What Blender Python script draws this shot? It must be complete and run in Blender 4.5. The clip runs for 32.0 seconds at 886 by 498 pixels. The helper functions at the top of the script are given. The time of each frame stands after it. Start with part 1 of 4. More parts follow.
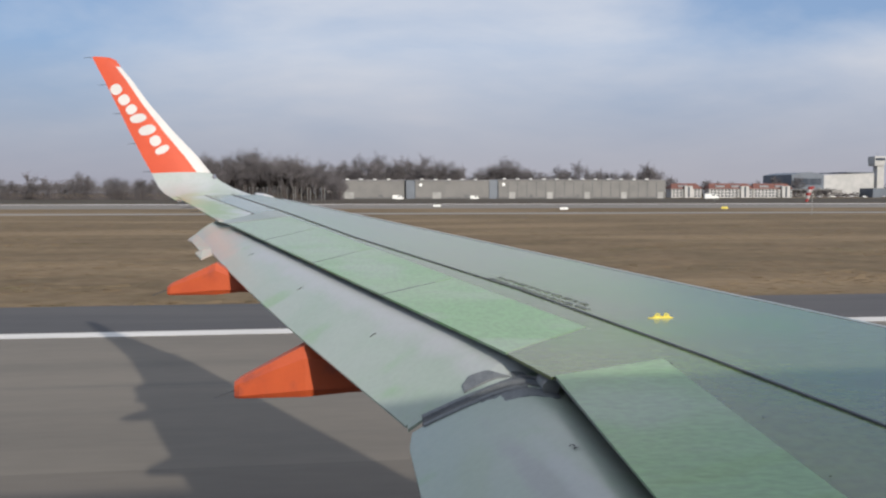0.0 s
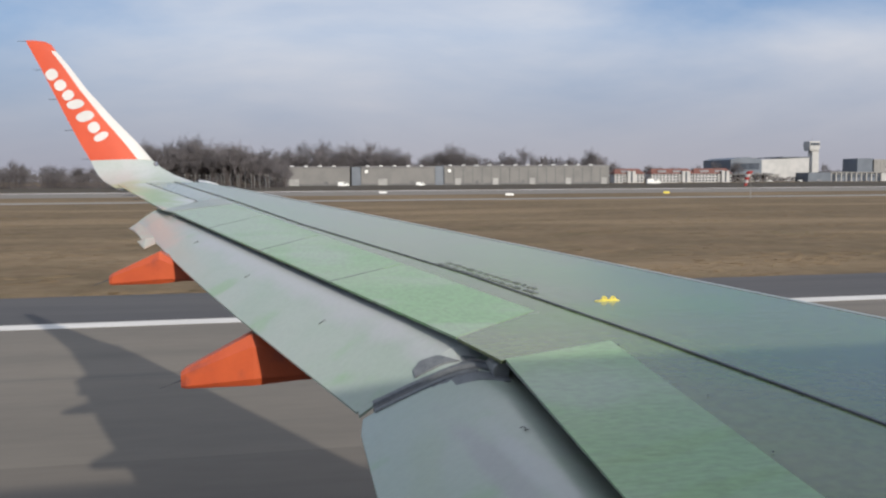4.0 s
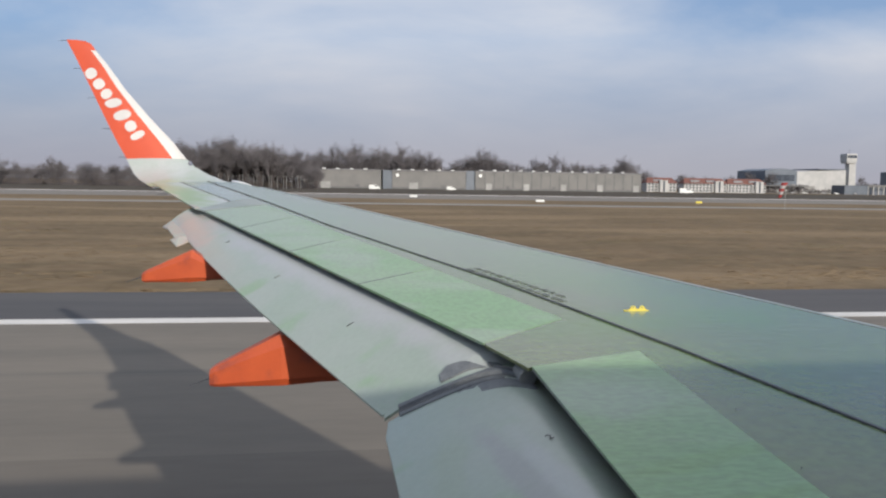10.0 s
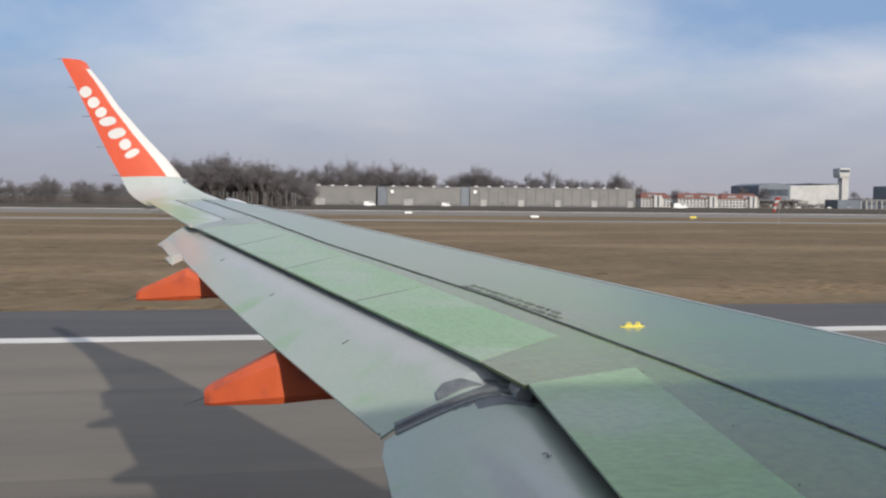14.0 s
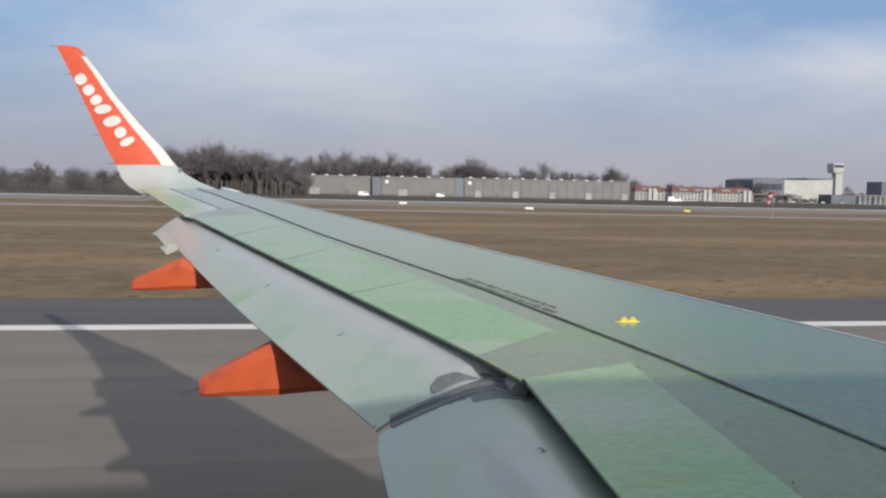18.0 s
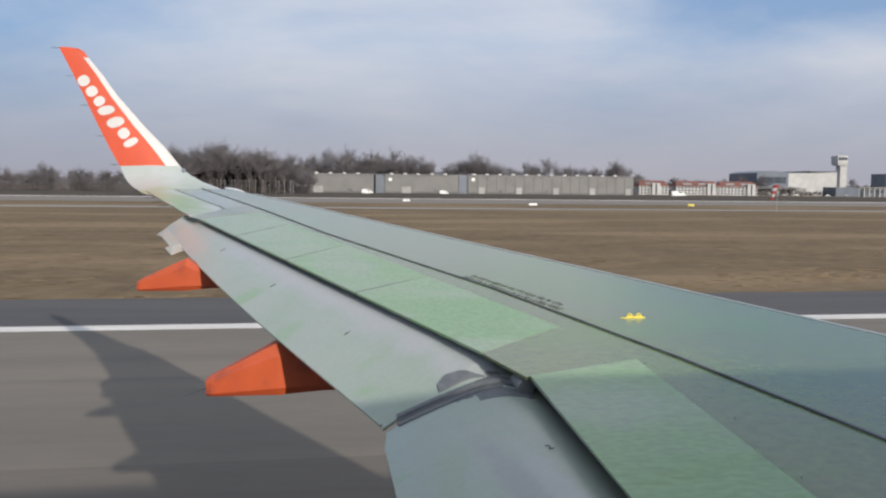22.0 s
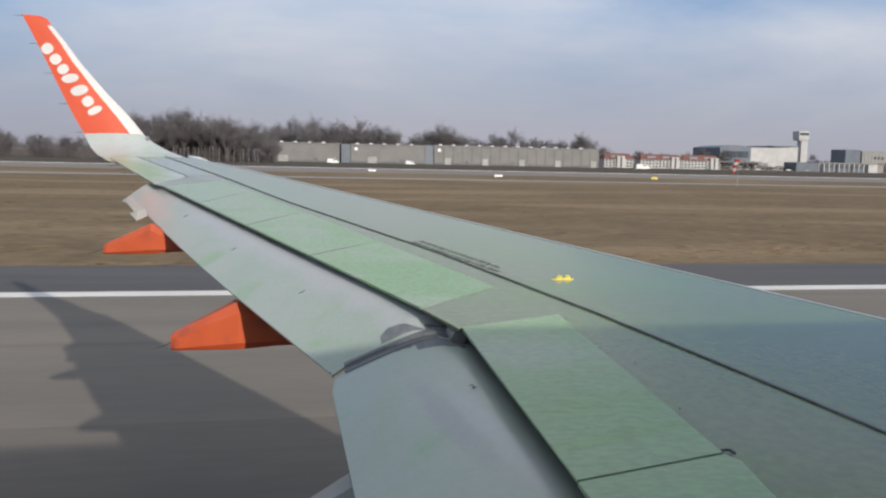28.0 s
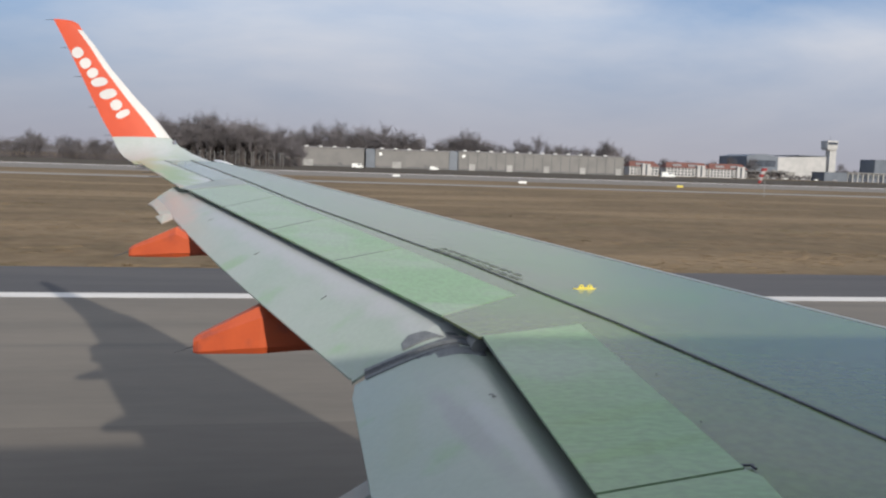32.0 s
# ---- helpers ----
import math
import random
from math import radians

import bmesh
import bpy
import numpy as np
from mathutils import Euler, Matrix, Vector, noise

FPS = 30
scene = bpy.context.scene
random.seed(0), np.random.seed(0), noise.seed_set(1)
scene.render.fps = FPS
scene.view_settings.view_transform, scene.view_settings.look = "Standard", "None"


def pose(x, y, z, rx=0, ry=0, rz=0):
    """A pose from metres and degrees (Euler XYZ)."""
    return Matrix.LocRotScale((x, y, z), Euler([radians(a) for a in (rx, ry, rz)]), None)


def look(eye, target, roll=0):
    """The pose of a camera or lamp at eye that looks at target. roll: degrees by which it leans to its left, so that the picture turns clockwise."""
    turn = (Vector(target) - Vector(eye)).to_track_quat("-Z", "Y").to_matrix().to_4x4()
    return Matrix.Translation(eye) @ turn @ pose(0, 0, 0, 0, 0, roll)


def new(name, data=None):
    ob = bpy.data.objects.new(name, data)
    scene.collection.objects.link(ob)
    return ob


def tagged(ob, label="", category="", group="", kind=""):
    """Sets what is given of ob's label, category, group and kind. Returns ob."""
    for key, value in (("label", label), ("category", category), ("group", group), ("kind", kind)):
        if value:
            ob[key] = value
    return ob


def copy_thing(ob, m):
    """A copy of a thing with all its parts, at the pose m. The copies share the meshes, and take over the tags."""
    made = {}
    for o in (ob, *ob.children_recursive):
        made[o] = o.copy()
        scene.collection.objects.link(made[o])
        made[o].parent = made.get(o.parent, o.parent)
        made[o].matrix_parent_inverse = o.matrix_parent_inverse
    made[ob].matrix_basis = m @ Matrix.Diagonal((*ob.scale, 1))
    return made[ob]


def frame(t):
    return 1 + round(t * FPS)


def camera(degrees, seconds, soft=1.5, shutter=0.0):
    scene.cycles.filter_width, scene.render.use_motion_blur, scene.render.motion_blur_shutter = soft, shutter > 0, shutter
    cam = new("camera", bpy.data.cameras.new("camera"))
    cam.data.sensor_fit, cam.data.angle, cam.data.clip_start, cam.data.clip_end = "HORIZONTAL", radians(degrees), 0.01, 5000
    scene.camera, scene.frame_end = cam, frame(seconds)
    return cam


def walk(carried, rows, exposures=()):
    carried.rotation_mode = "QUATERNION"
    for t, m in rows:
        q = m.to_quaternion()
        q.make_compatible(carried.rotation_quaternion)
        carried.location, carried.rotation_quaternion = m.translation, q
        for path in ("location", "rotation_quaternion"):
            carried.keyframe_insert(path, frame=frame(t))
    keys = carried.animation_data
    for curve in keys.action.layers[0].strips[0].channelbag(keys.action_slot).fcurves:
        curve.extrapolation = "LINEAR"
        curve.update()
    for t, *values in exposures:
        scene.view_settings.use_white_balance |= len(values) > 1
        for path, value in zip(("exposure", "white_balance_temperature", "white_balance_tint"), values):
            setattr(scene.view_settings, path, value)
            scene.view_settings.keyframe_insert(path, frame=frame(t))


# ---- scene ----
cam = camera(54.0, 32.0, soft=2.3)
PATH = [
    (0, (-6.935, 1.128, 5.214), (-6.6765, 3.1068, 5.0837), 0.01),
    (0.5, (-6.938, 1.133, 5.217), (-6.6661, 3.1105, 5.0867), 0.04),
    (1, (-6.944, 1.135, 5.214), (-6.6535, 3.1091, 5.0815), 0.15),
    (1.5, (-6.949, 1.136, 5.216), (-6.6389, 3.1070, 5.0749), 0.11),
    (2, (-6.945, 1.133, 5.212), (-6.6121, 3.0996, 5.0643), -0.22),
    (2.5, (-6.947, 1.135, 5.208), (-6.5914, 3.0973, 5.0592), -0.32),
    (3, (-6.947, 1.133, 5.205), (-6.5724, 3.0921, 5.0535), -0.57),
    (3.5, (-6.950, 1.134, 5.207), (-6.5642, 3.0904, 5.0488), -0.25),
    (5.5, (-6.946, 1.139, 5.197), (-6.6371, 3.1080, 5.0291), -1.29),
    (6, (-6.943, 1.129, 5.194), (-6.6599, 3.1015, 5.0223), -1.72),
    (6.5, (-6.948, 1.131, 5.197), (-6.6715, 3.1037, 5.0193), -2.04),
    (7, (-6.948, 1.132, 5.201), (-6.6659, 3.1027, 5.0099), -1.20),
    (7.5, (-6.947, 1.136, 5.200), (-6.6509, 3.1039, 5.0033), -0.46),
    (8, (-6.946, 1.133, 5.205), (-6.6369, 3.0985, 5.0074), 0.58),
    (8.5, (-6.946, 1.135, 5.208), (-6.6317, 3.1002, 5.0120), 1.09),
    (9, (-6.946, 1.132, 5.207), (-6.6357, 3.0994, 5.0219), 1.00),
    (9.5, (-6.946, 1.129, 5.209), (-6.6359, 3.0976, 5.0401), 1.06),
    (10, (-6.951, 1.128, 5.211), (-6.6379, 3.0979, 5.0598), 0.89),
    (10.5, (-6.955, 1.130, 5.211), (-6.6440, 3.1010, 5.0730), -0.03),
    (11, (-6.955, 1.131, 5.209), (-6.6410, 3.1023, 5.0899), 0.51),
    (11.5, (-6.962, 1.136, 5.218), (-6.6478, 3.1072, 5.0940), 0.57),
    (12, (-6.957, 1.132, 5.212), (-6.6384, 3.1027, 5.0940), -0.09),
    (12.5, (-6.954, 1.130, 5.217), (-6.6315, 3.1003, 5.0963), 0.75),
    (13, (-6.957, 1.135, 5.223), (-6.6296, 3.1041, 5.1026), 0.94),
    (13.5, (-6.959, 1.135, 5.223), (-6.6331, 3.1048, 5.1040), 0.57),
    (14, (-6.953, 1.132, 5.218), (-6.6287, 3.1018, 5.1041), 0.61),
    (14.5, (-6.953, 1.130, 5.217), (-6.6295, 3.1009, 5.1059), 0.82),
    (16.5, (-6.960, 1.139, 5.223), (-6.6432, 3.1093, 5.0982), 0.06),
    (17, (-6.964, 1.134, 5.228), (-6.6438, 3.1041, 5.1001), 0.16),
    (17.5, (-6.973, 1.134, 5.236), (-6.6449, 3.1030, 5.1076), 1.17),
    (18, (-6.972, 1.132, 5.237), (-6.6340, 3.0984, 5.1021), 1.24),
    (18.5, (-6.967, 1.128, 5.235), (-6.6193, 3.0928, 5.1026), 1.29),
    (19, (-6.973, 1.128, 5.239), (-6.6203, 3.0921, 5.1047), 1.37),
    (19.5, (-6.979, 1.132, 5.242), (-6.6261, 3.0967, 5.1090), 1.08),
    (20, (-6.979, 1.132, 5.250), (-6.6320, 3.0975, 5.1167), 1.05),
    (20.5, (-6.973, 1.129, 5.245), (-6.6335, 3.0963, 5.1214), 0.62),
    (21, (-6.974, 1.128, 5.249), (-6.6472, 3.0978, 5.1267), 0.46),
    (21.5, (-6.973, 1.131, 5.242), (-6.6474, 3.1000, 5.1156), 0.75),
    (22, (-6.977, 1.135, 5.244), (-6.6481, 3.1031, 5.1019), 0.61),
    (22.5, (-6.978, 1.137, 5.241), (-6.6484, 3.1038, 5.0840), 0.88),
    (23, (-6.970, 1.136, 5.248), (-6.6441, 3.1027, 5.0878), 0.93),
    (23.5, (-6.964, 1.138, 5.250), (-6.6377, 3.1050, 5.0982), 0.94),
    (24, (-6.968, 1.142, 5.248), (-6.6326, 3.1081, 5.1032), 0.71),
    (24.5, (-6.969, 1.145, 5.249), (-6.6194, 3.1077, 5.0917), 0.99),
    (25, (-6.971, 1.138, 5.257), (-6.5983, 3.0949, 5.0798), 1.12),
    (25.5, (-6.968, 1.048, 5.257), (-6.5905, 3.0044, 5.0802), 0.65),
    (27.5, (-6.928, 0.518, 5.259), (-6.5387, 2.4697, 5.0622), 0.92),
    (28, (-6.929, 0.519, 5.256), (-6.5228, 2.4664, 5.0483), 1.28),
    (28.5, (-6.931, 0.521, 5.256), (-6.5227, 2.4667, 5.0364), 1.07),
    (29, (-6.928, 0.519, 5.264), (-6.5192, 2.4650, 5.0480), 0.98),
    (29.5, (-6.921, 0.518, 5.265), (-6.5190, 2.4669, 5.0621), 0.64),
    (30, (-6.923, 0.521, 5.267), (-6.5344, 2.4736, 5.0762), 0.69),
    (30.5, (-6.924, 0.524, 5.263), (-6.5508, 2.4807, 5.0833), 0.17),
    (31, (-6.922, 0.522, 5.262), (-6.5630, 2.4810, 5.0757), 0.63),
    (31.5, (-6.921, 0.521, 5.266), (-6.5661, 2.4798, 5.0731), 1.18),
    (32, (-6.920, 0.519, 5.271), (-6.5661, 2.4774, 5.0749), 1.89),
]
walk(cam, [(t, look(e, g, r)) for t, e, g, r in PATH])

# ---- world, sun ----
SUN = Vector((-0.73, 2.58, -1.0))          # the way the sunlight travels
sun = new("sun", bpy.data.lights.new("sun", "SUN"))
sun.data.energy, sun.data.angle, sun.data.color = 4.35, radians(0.9), (1.0, 0.93, 0.83)
sun.matrix_world = look((0, 0, 60), Vector((0, 0, 60)) + SUN)

world = bpy.data.worlds.new("sky")
scene.world = world
world.use_nodes = True
wn, wl = world.node_tree.nodes, world.node_tree.links
wn.clear()


def wnode(kind, **kw):
    n = wn.new(kind)
    for k, v in kw.items():
        n.inputs[k].default_value = v
    return n


sky = wn.new("ShaderNodeTexSky")
sky.sky_type, sky.sun_disc = "NISHITA", False
sky.sun_elevation, sky.sun_rotation = radians(20.5), radians(180 - 15.8)
sky.air_density, sky.dust_density = 1.0, 1.6
coord = wn.new("ShaderNodeTexCoord")
wmap = wn.new("ShaderNodeMapping")
wmap.inputs["Scale"].default_value = (1.0, 1.0, 3.2)
wmap.inputs["Rotation"].default_value = (0.0, radians(14), radians(20))
wl.new(coord.outputs["Generated"], wmap.inputs["Vector"])
veil = wnode("ShaderNodeTexNoise", Scale=2.1, Detail=9.0, Roughness=0.56, Distortion=0.25)
wl.new(wmap.outputs["Vector"], veil.inputs["Vector"])
ramp = wn.new("ShaderNodeValToRGB")
ramp.color_ramp.elements[0].position, ramp.color_ramp.elements[1].position = 0.34, 0.78
lean = wn.new("ShaderNodeSeparateXYZ")
wl.new(coord.outputs["Generated"], lean.inputs["Vector"])


def wmath(op, a, b):
    m = wn.new("ShaderNodeMath")
    m.operation = op
    for k, v in enumerate((a, b)):
        if isinstance(v, float):
            m.inputs[k].default_value = v
        else:
            wl.new(v, m.inputs[k])
    return m.outputs["Value"]


def wrange(src, a, b, c, d):
    m = wn.new("ShaderNodeMapRange")
    m.interpolation_type = "SMOOTHSTEP"
    for key, v in (("From Min", a), ("From Max", b), ("To Min", c), ("To Max", d)):
        m.inputs[key].default_value = v
    wl.new(src, m.inputs["Value"])
    return m.outputs["Result"]


side = wrange(lean.outputs["X"], -0.30, 0.15, -0.10, 0.10)
gapx = wrange(lean.outputs["X"], 0.28, 0.46, 0.0, 1.0)
gapz = wrange(lean.outputs["Z"], 0.12, 0.20, 0.0, -0.30)
over = wrange(lean.outputs["Z"], 0.24, 0.50, 0.0, 0.21)
cover = wmath("ADD", wmath("ADD", wmath("ADD", veil.outputs["Fac"], side), wmath("MULTIPLY", gapx, gapz)), over)
wl.new(cover, ramp.inputs["Fac"])
blue = wn.new("ShaderNodeMixRGB")
blue.blend_type, blue.inputs["Fac"].default_value = "MIX", 0.72
blue.inputs["Color2"].default_value = (2.6, 4.0, 6.7, 1)
wl.new(sky.outputs["Color"], blue.inputs["Color1"])
clouds = wn.new("ShaderNodeMixRGB")
clouds.inputs["Color2"].default_value = (6.9, 7.15, 7.8, 1)
wl.new(ramp.outputs["Color"], clouds.inputs["Fac"])
wl.new(blue.outputs["Color"], clouds.inputs["Color1"])
# haze towards the horizon
sep = wn.new("ShaderNodeSeparateXYZ")
wl.new(coord.outputs["Generated"], sep.inputs["Vector"])
hz = wn.new("ShaderNodeMapRange")
hz.inputs["From Min"].default_value, hz.inputs["From Max"].default_value = 0.0, 0.16
hz.inputs["To Min"].default_value, hz.inputs["To Max"].default_value = 0.92, 0.0
wl.new(sep.outputs["Z"], hz.inputs["Value"])
haze = wn.new("ShaderNodeMixRGB")
haze.inputs["Color2"].default_value = (3.95, 3.85, 4.35, 1)
wl.new(hz.outputs["Result"], haze.inputs["Fac"])
wl.new(clouds.outputs["Color"], haze.inputs["Color1"])
bg = wnode("ShaderNodeBackground", Strength=0.1)
wl.new(haze.outputs["Color"], bg.inputs["Color"])
wout = wn.new("ShaderNodeOutputWorld")
wl.new(bg.outputs["Background"], wout.inputs["Surface"])

# ---- materials ----


def material(name, a, b, scale=(1, 1, 1), size=2.0, rough=0.6, metal=0.0, detail=6.0, lo=0.35, hi=0.65,
             fine=0.0, fine_size=40.0, bump=0.0, bump_size=60.0, c=None, c_size=0.6, c_lo=0.5, c_hi=0.7, c_scale=None,
             rnd=0.0, spec=0.5, coat=0.0, coat_rough=0.28, fine_scale=None, tint_ovals=()):
    """Two colours mixed by broad noise, an optional third by noise of its own, fine grain and bump.
    Tint ovals, each a stain or painted sheen, are ragged: centre x, y, heading of the long axis, half length, half
    width, colour, strength."""
    m = bpy.data.materials.new(name)
    m.use_nodes = True
    n, l = m.node_tree.nodes, m.node_tree.links
    bsdf = n["Principled BSDF"]
    bsdf.inputs["Roughness"].default_value, bsdf.inputs["Metallic"].default_value = rough, metal
    bsdf.inputs["Specular IOR Level"].default_value = spec
    bsdf.inputs["Coat Weight"].default_value, bsdf.inputs["Coat Roughness"].default_value = coat, coat_rough
    geo = n.new("ShaderNodeNewGeometry")

    def pattern(sz, sc, low, high, det):
        mp = n.new("ShaderNodeMapping")
        mp.inputs["Scale"].default_value = sc
        l.new(geo.outputs["Position"], mp.inputs["Vector"])
        t = n.new("ShaderNodeTexNoise")
        t.inputs["Scale"].default_value, t.inputs["Detail"].default_value = 1.0 / sz, det
        l.new(mp.outputs["Vector"], t.inputs["Vector"])
        r = n.new("ShaderNodeMapRange")
        r.interpolation_type = "SMOOTHSTEP"
        r.inputs["From Min"].default_value, r.inputs["From Max"].default_value = low, high
        l.new(t.outputs["Fac"], r.inputs["Value"])
        return r.outputs["Result"]

    def mix(fac, c1, c2, kind="MIX"):
        x = n.new("ShaderNodeMixRGB")
        x.blend_type = kind
        for key, v in (("Fac", fac), ("Color1", c1), ("Color2", c2)):
            if isinstance(v, (tuple, list)):
                x.inputs[key].default_value = (*v, 1)
            elif isinstance(v, float):
                x.inputs[key].default_value = v
            else:
                l.new(v, x.inputs[key])
        return x.outputs["Color"]

    col = mix(pattern(size, scale, lo, hi, detail), a, b)
    if c:
        col = mix(pattern(c_size, c_scale or scale, c_lo, c_hi, detail), col, c)
    for cx, cy, heading, ra, rb, tint, strength in tint_ovals:
        mp = n.new("ShaderNodeMapping")
        mp.vector_type = "TEXTURE"
        mp.inputs["Location"].default_value = (cx, cy, 0)
        mp.inputs["Rotation"].default_value = (0, 0, radians(heading))
        mp.inputs["Scale"].default_value = (ra, rb, 1000)
        l.new(geo.outputs["Position"], mp.inputs["Vector"])
        far = n.new("ShaderNodeVectorMath")
        far.operation = "LENGTH"
        l.new(mp.outputs["Vector"], far.inputs[0])
        ragged = n.new("ShaderNodeTexNoise")
        ragged.inputs["Scale"].default_value, ragged.inputs["Detail"].default_value = 3.2, 8.0
        l.new(geo.outputs["Position"], ragged.inputs["Vector"])
        add = n.new("ShaderNodeMath")
        add.operation = "MULTIPLY_ADD"
        add.inputs[1].default_value = 1.3
        l.new(ragged.outputs["Fac"], add.inputs[0])
        l.new(far.outputs["Value"], add.inputs[2])
        r = n.new("ShaderNodeMapRange")
        r.interpolation_type = "SMOOTHSTEP"
        for key, v in (("From Min", 1.75), ("From Max", 1.05), ("To Min", 0.0), ("To Max", strength)):
            r.inputs[key].default_value = v
        l.new(add.outputs["Value"], r.inputs["Value"])
        col = mix(r.outputs["Result"], col, tint)
    if fine:
        g = pattern(1.0 / fine_size, fine_scale or scale, 0.25, 0.75, 3.0)
        col = mix(fine, col, mix(g, tuple(v * 0.5 for v in a), tuple(min(1.0, v * 1.5) for v in b)))
    if rnd:
        info = n.new("ShaderNodeObjectInfo")
        mr = n.new("ShaderNodeMapRange")
        mr.inputs["To Min"].default_value, mr.inputs["To Max"].default_value = 1 - rnd, 1 + rnd
        l.new(info.outputs["Random"], mr.inputs["Value"])
        hsv = n.new("ShaderNodeHueSaturation")
        l.new(mr.outputs["Result"], hsv.inputs["Value"])
        l.new(col, hsv.inputs["Color"])
        col = hsv.outputs["Color"]
    l.new(col, bsdf.inputs["Base Color"])
    if bump:
        mp = n.new("ShaderNodeMapping")
        mp.inputs["Scale"].default_value = scale
        l.new(geo.outputs["Position"], mp.inputs["Vector"])
        t = n.new("ShaderNodeTexNoise")
        t.inputs["Scale"].default_value, t.inputs["Detail"].default_value = bump_size, 4.0
        l.new(mp.outputs["Vector"], t.inputs["Vector"])
        bp = n.new("ShaderNodeBump")
        bp.inputs["Strength"].default_value, bp.inputs["Distance"].default_value = bump, 0.01
        l.new(t.outputs["Fac"], bp.inputs["Height"])
        l.new(bp.outputs["Normal"], bsdf.inputs["Normal"])
        if coat:
            l.new(bp.outputs["Normal"], bsdf.inputs["Coat Normal"])
    return m


# wing paint under a film of green fluid, streaked along the airflow
ISO = (1, 1, 1)
# First oval paints sky sheen on the outer skin; the other two are fluid.
SKIN = material("wing_skin_paint", (0.139, 0.163, 0.087), (0.110, 0.161, 0.060), scale=(0.6, 1.2, 1), size=1.1, rough=0.27, lo=0.3, hi=0.7, detail=9,
                c=(0.106, 0.186, 0.053), c_size=0.8, c_lo=0.48, c_hi=0.74, fine=0.26, fine_size=16, fine_scale=ISO, bump=0.22, bump_size=13, coat=0.70, coat_rough=0.10, spec=0.15,
                tint_ovals=((-8.35, 15.0, 111, 2.1, 0.40, (0.35, 0.372, 0.325), 0.7), (-6.9, 12.6, 112, 2.4, 0.30, (0.115, 0.205, 0.075), 0.55), (-4.6, 8.3, 112, 2.0, 0.5, (0.108, 0.200, 0.060), 0.5)))
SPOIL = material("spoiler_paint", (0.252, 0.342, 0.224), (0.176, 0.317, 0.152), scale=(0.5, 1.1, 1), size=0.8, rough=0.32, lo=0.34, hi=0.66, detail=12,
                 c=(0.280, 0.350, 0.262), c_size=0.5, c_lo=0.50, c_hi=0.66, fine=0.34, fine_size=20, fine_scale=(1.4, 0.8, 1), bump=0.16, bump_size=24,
                 tint_ovals=((-7.9, 12.3, 111, 3.3, 0.9, (0.317, 0.361, 0.322), 0.85), (-6.55, 9.2, 100, 0.7, 0.35, (0.313, 0.354, 0.313), 0.7)))
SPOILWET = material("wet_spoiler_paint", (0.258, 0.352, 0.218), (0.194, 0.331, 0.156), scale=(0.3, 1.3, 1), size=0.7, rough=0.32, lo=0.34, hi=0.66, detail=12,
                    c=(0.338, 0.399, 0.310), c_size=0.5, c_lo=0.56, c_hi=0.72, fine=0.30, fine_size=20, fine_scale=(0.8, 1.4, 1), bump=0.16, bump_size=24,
                    tint_ovals=((-5.3, 4.48, 21, 0.55, 0.09, (0.188, 0.310, 0.127), 0.8), (-5.28, 4.10, 17, 0.60, 0.08, (0.188, 0.310, 0.127), 0.8), (-5.45, 5.3, 30, 0.5, 0.35, (0.320, 0.376, 0.310), 0.7)))
AILERON = material("aileron_paint", (0.45, 0.475, 0.475), (0.39, 0.435, 0.42), scale=(0.9, 1.0, 1), size=0.6, rough=0.35, lo=0.35, hi=0.65, detail=10, fine=0.12, fine_size=24, fine_scale=ISO,
                   tint_ovals=((-8.93, 14.35, 109, 2.1, 0.62, (0.250, 0.350, 0.150), 1.0), (-9.15, 15.1, 109, 0.8, 0.40, (0.34, 0.33, 0.17), 0.6), (-8.86, 14.1, 109, 0.55, 0.13, (0.48, 0.35, 0.28), 0.75)))
FLAP_TONES = dict(a=(0.338, 0.384, 0.340), b=(0.295, 0.362, 0.298), scale=(0.7, 1.1, 1), size=0.7, rough=0.32, lo=0.3, hi=0.7, detail=8,
                  c=(0.235, 0.357, 0.211), c_size=0.42, c_lo=0.53, c_hi=0.72, fine=0.08, fine_size=24, fine_scale=ISO, bump=0.03, bump_size=20, coat=0.4)
FLAP = material("flap_paint", **FLAP_TONES,
                tint_ovals=((-5.98, 4.9, 97, 0.95, 0.09, (0.285, 0.290, 0.295), 0.8), (-5.83, 4.6, 97, 1.0, 0.08, (0.395, 0.415, 0.420), 0.7), (-6.25, 5.2, 80, 0.5, 0.12, (0.285, 0.350, 0.255), 0.6)))
# Pale grey band along the flap nose, salmon smear at the tip.
FLAPOUT = material("outboard_flap_paint", **FLAP_TONES,
                   tint_ovals=((-6.88, 9.0, 111, 4.6, 0.24, (0.399, 0.406, 0.414), 0.95), (-8.3, 12.0, 105, 1.1, 0.30, (0.442, 0.362, 0.315), 0.75)))
BAREGREY = material("grey_wing_paint", (0.27, 0.30, 0.28), (0.22, 0.26, 0.235), size=0.5, rough=0.35, fine=0.05)
SLAT = material("slat_paint", (0.285, 0.315, 0.305), (0.25, 0.29, 0.27), size=0.6, rough=0.3, fine=0.06)
RUBBED = material("rubbed_seal_edge", (0.42, 0.41, 0.38), (0.26, 0.25, 0.24), size=0.03, rough=0.4)
COVE = material("cove_grey", (0.190, 0.200, 0.200), (0.260, 0.270, 0.265), size=0.15, rough=0.7)
SEAL = material("rubber_seal_grey", (0.112, 0.122, 0.132), (0.158, 0.168, 0.176), size=0.08, rough=0.55, fine=0.2, fine_size=60)
SEALD = material("rubber_seal_dark", (0.075, 0.08, 0.08), (0.12, 0.125, 0.125), size=0.08, rough=0.6, fine=0.2, fine_size=60)
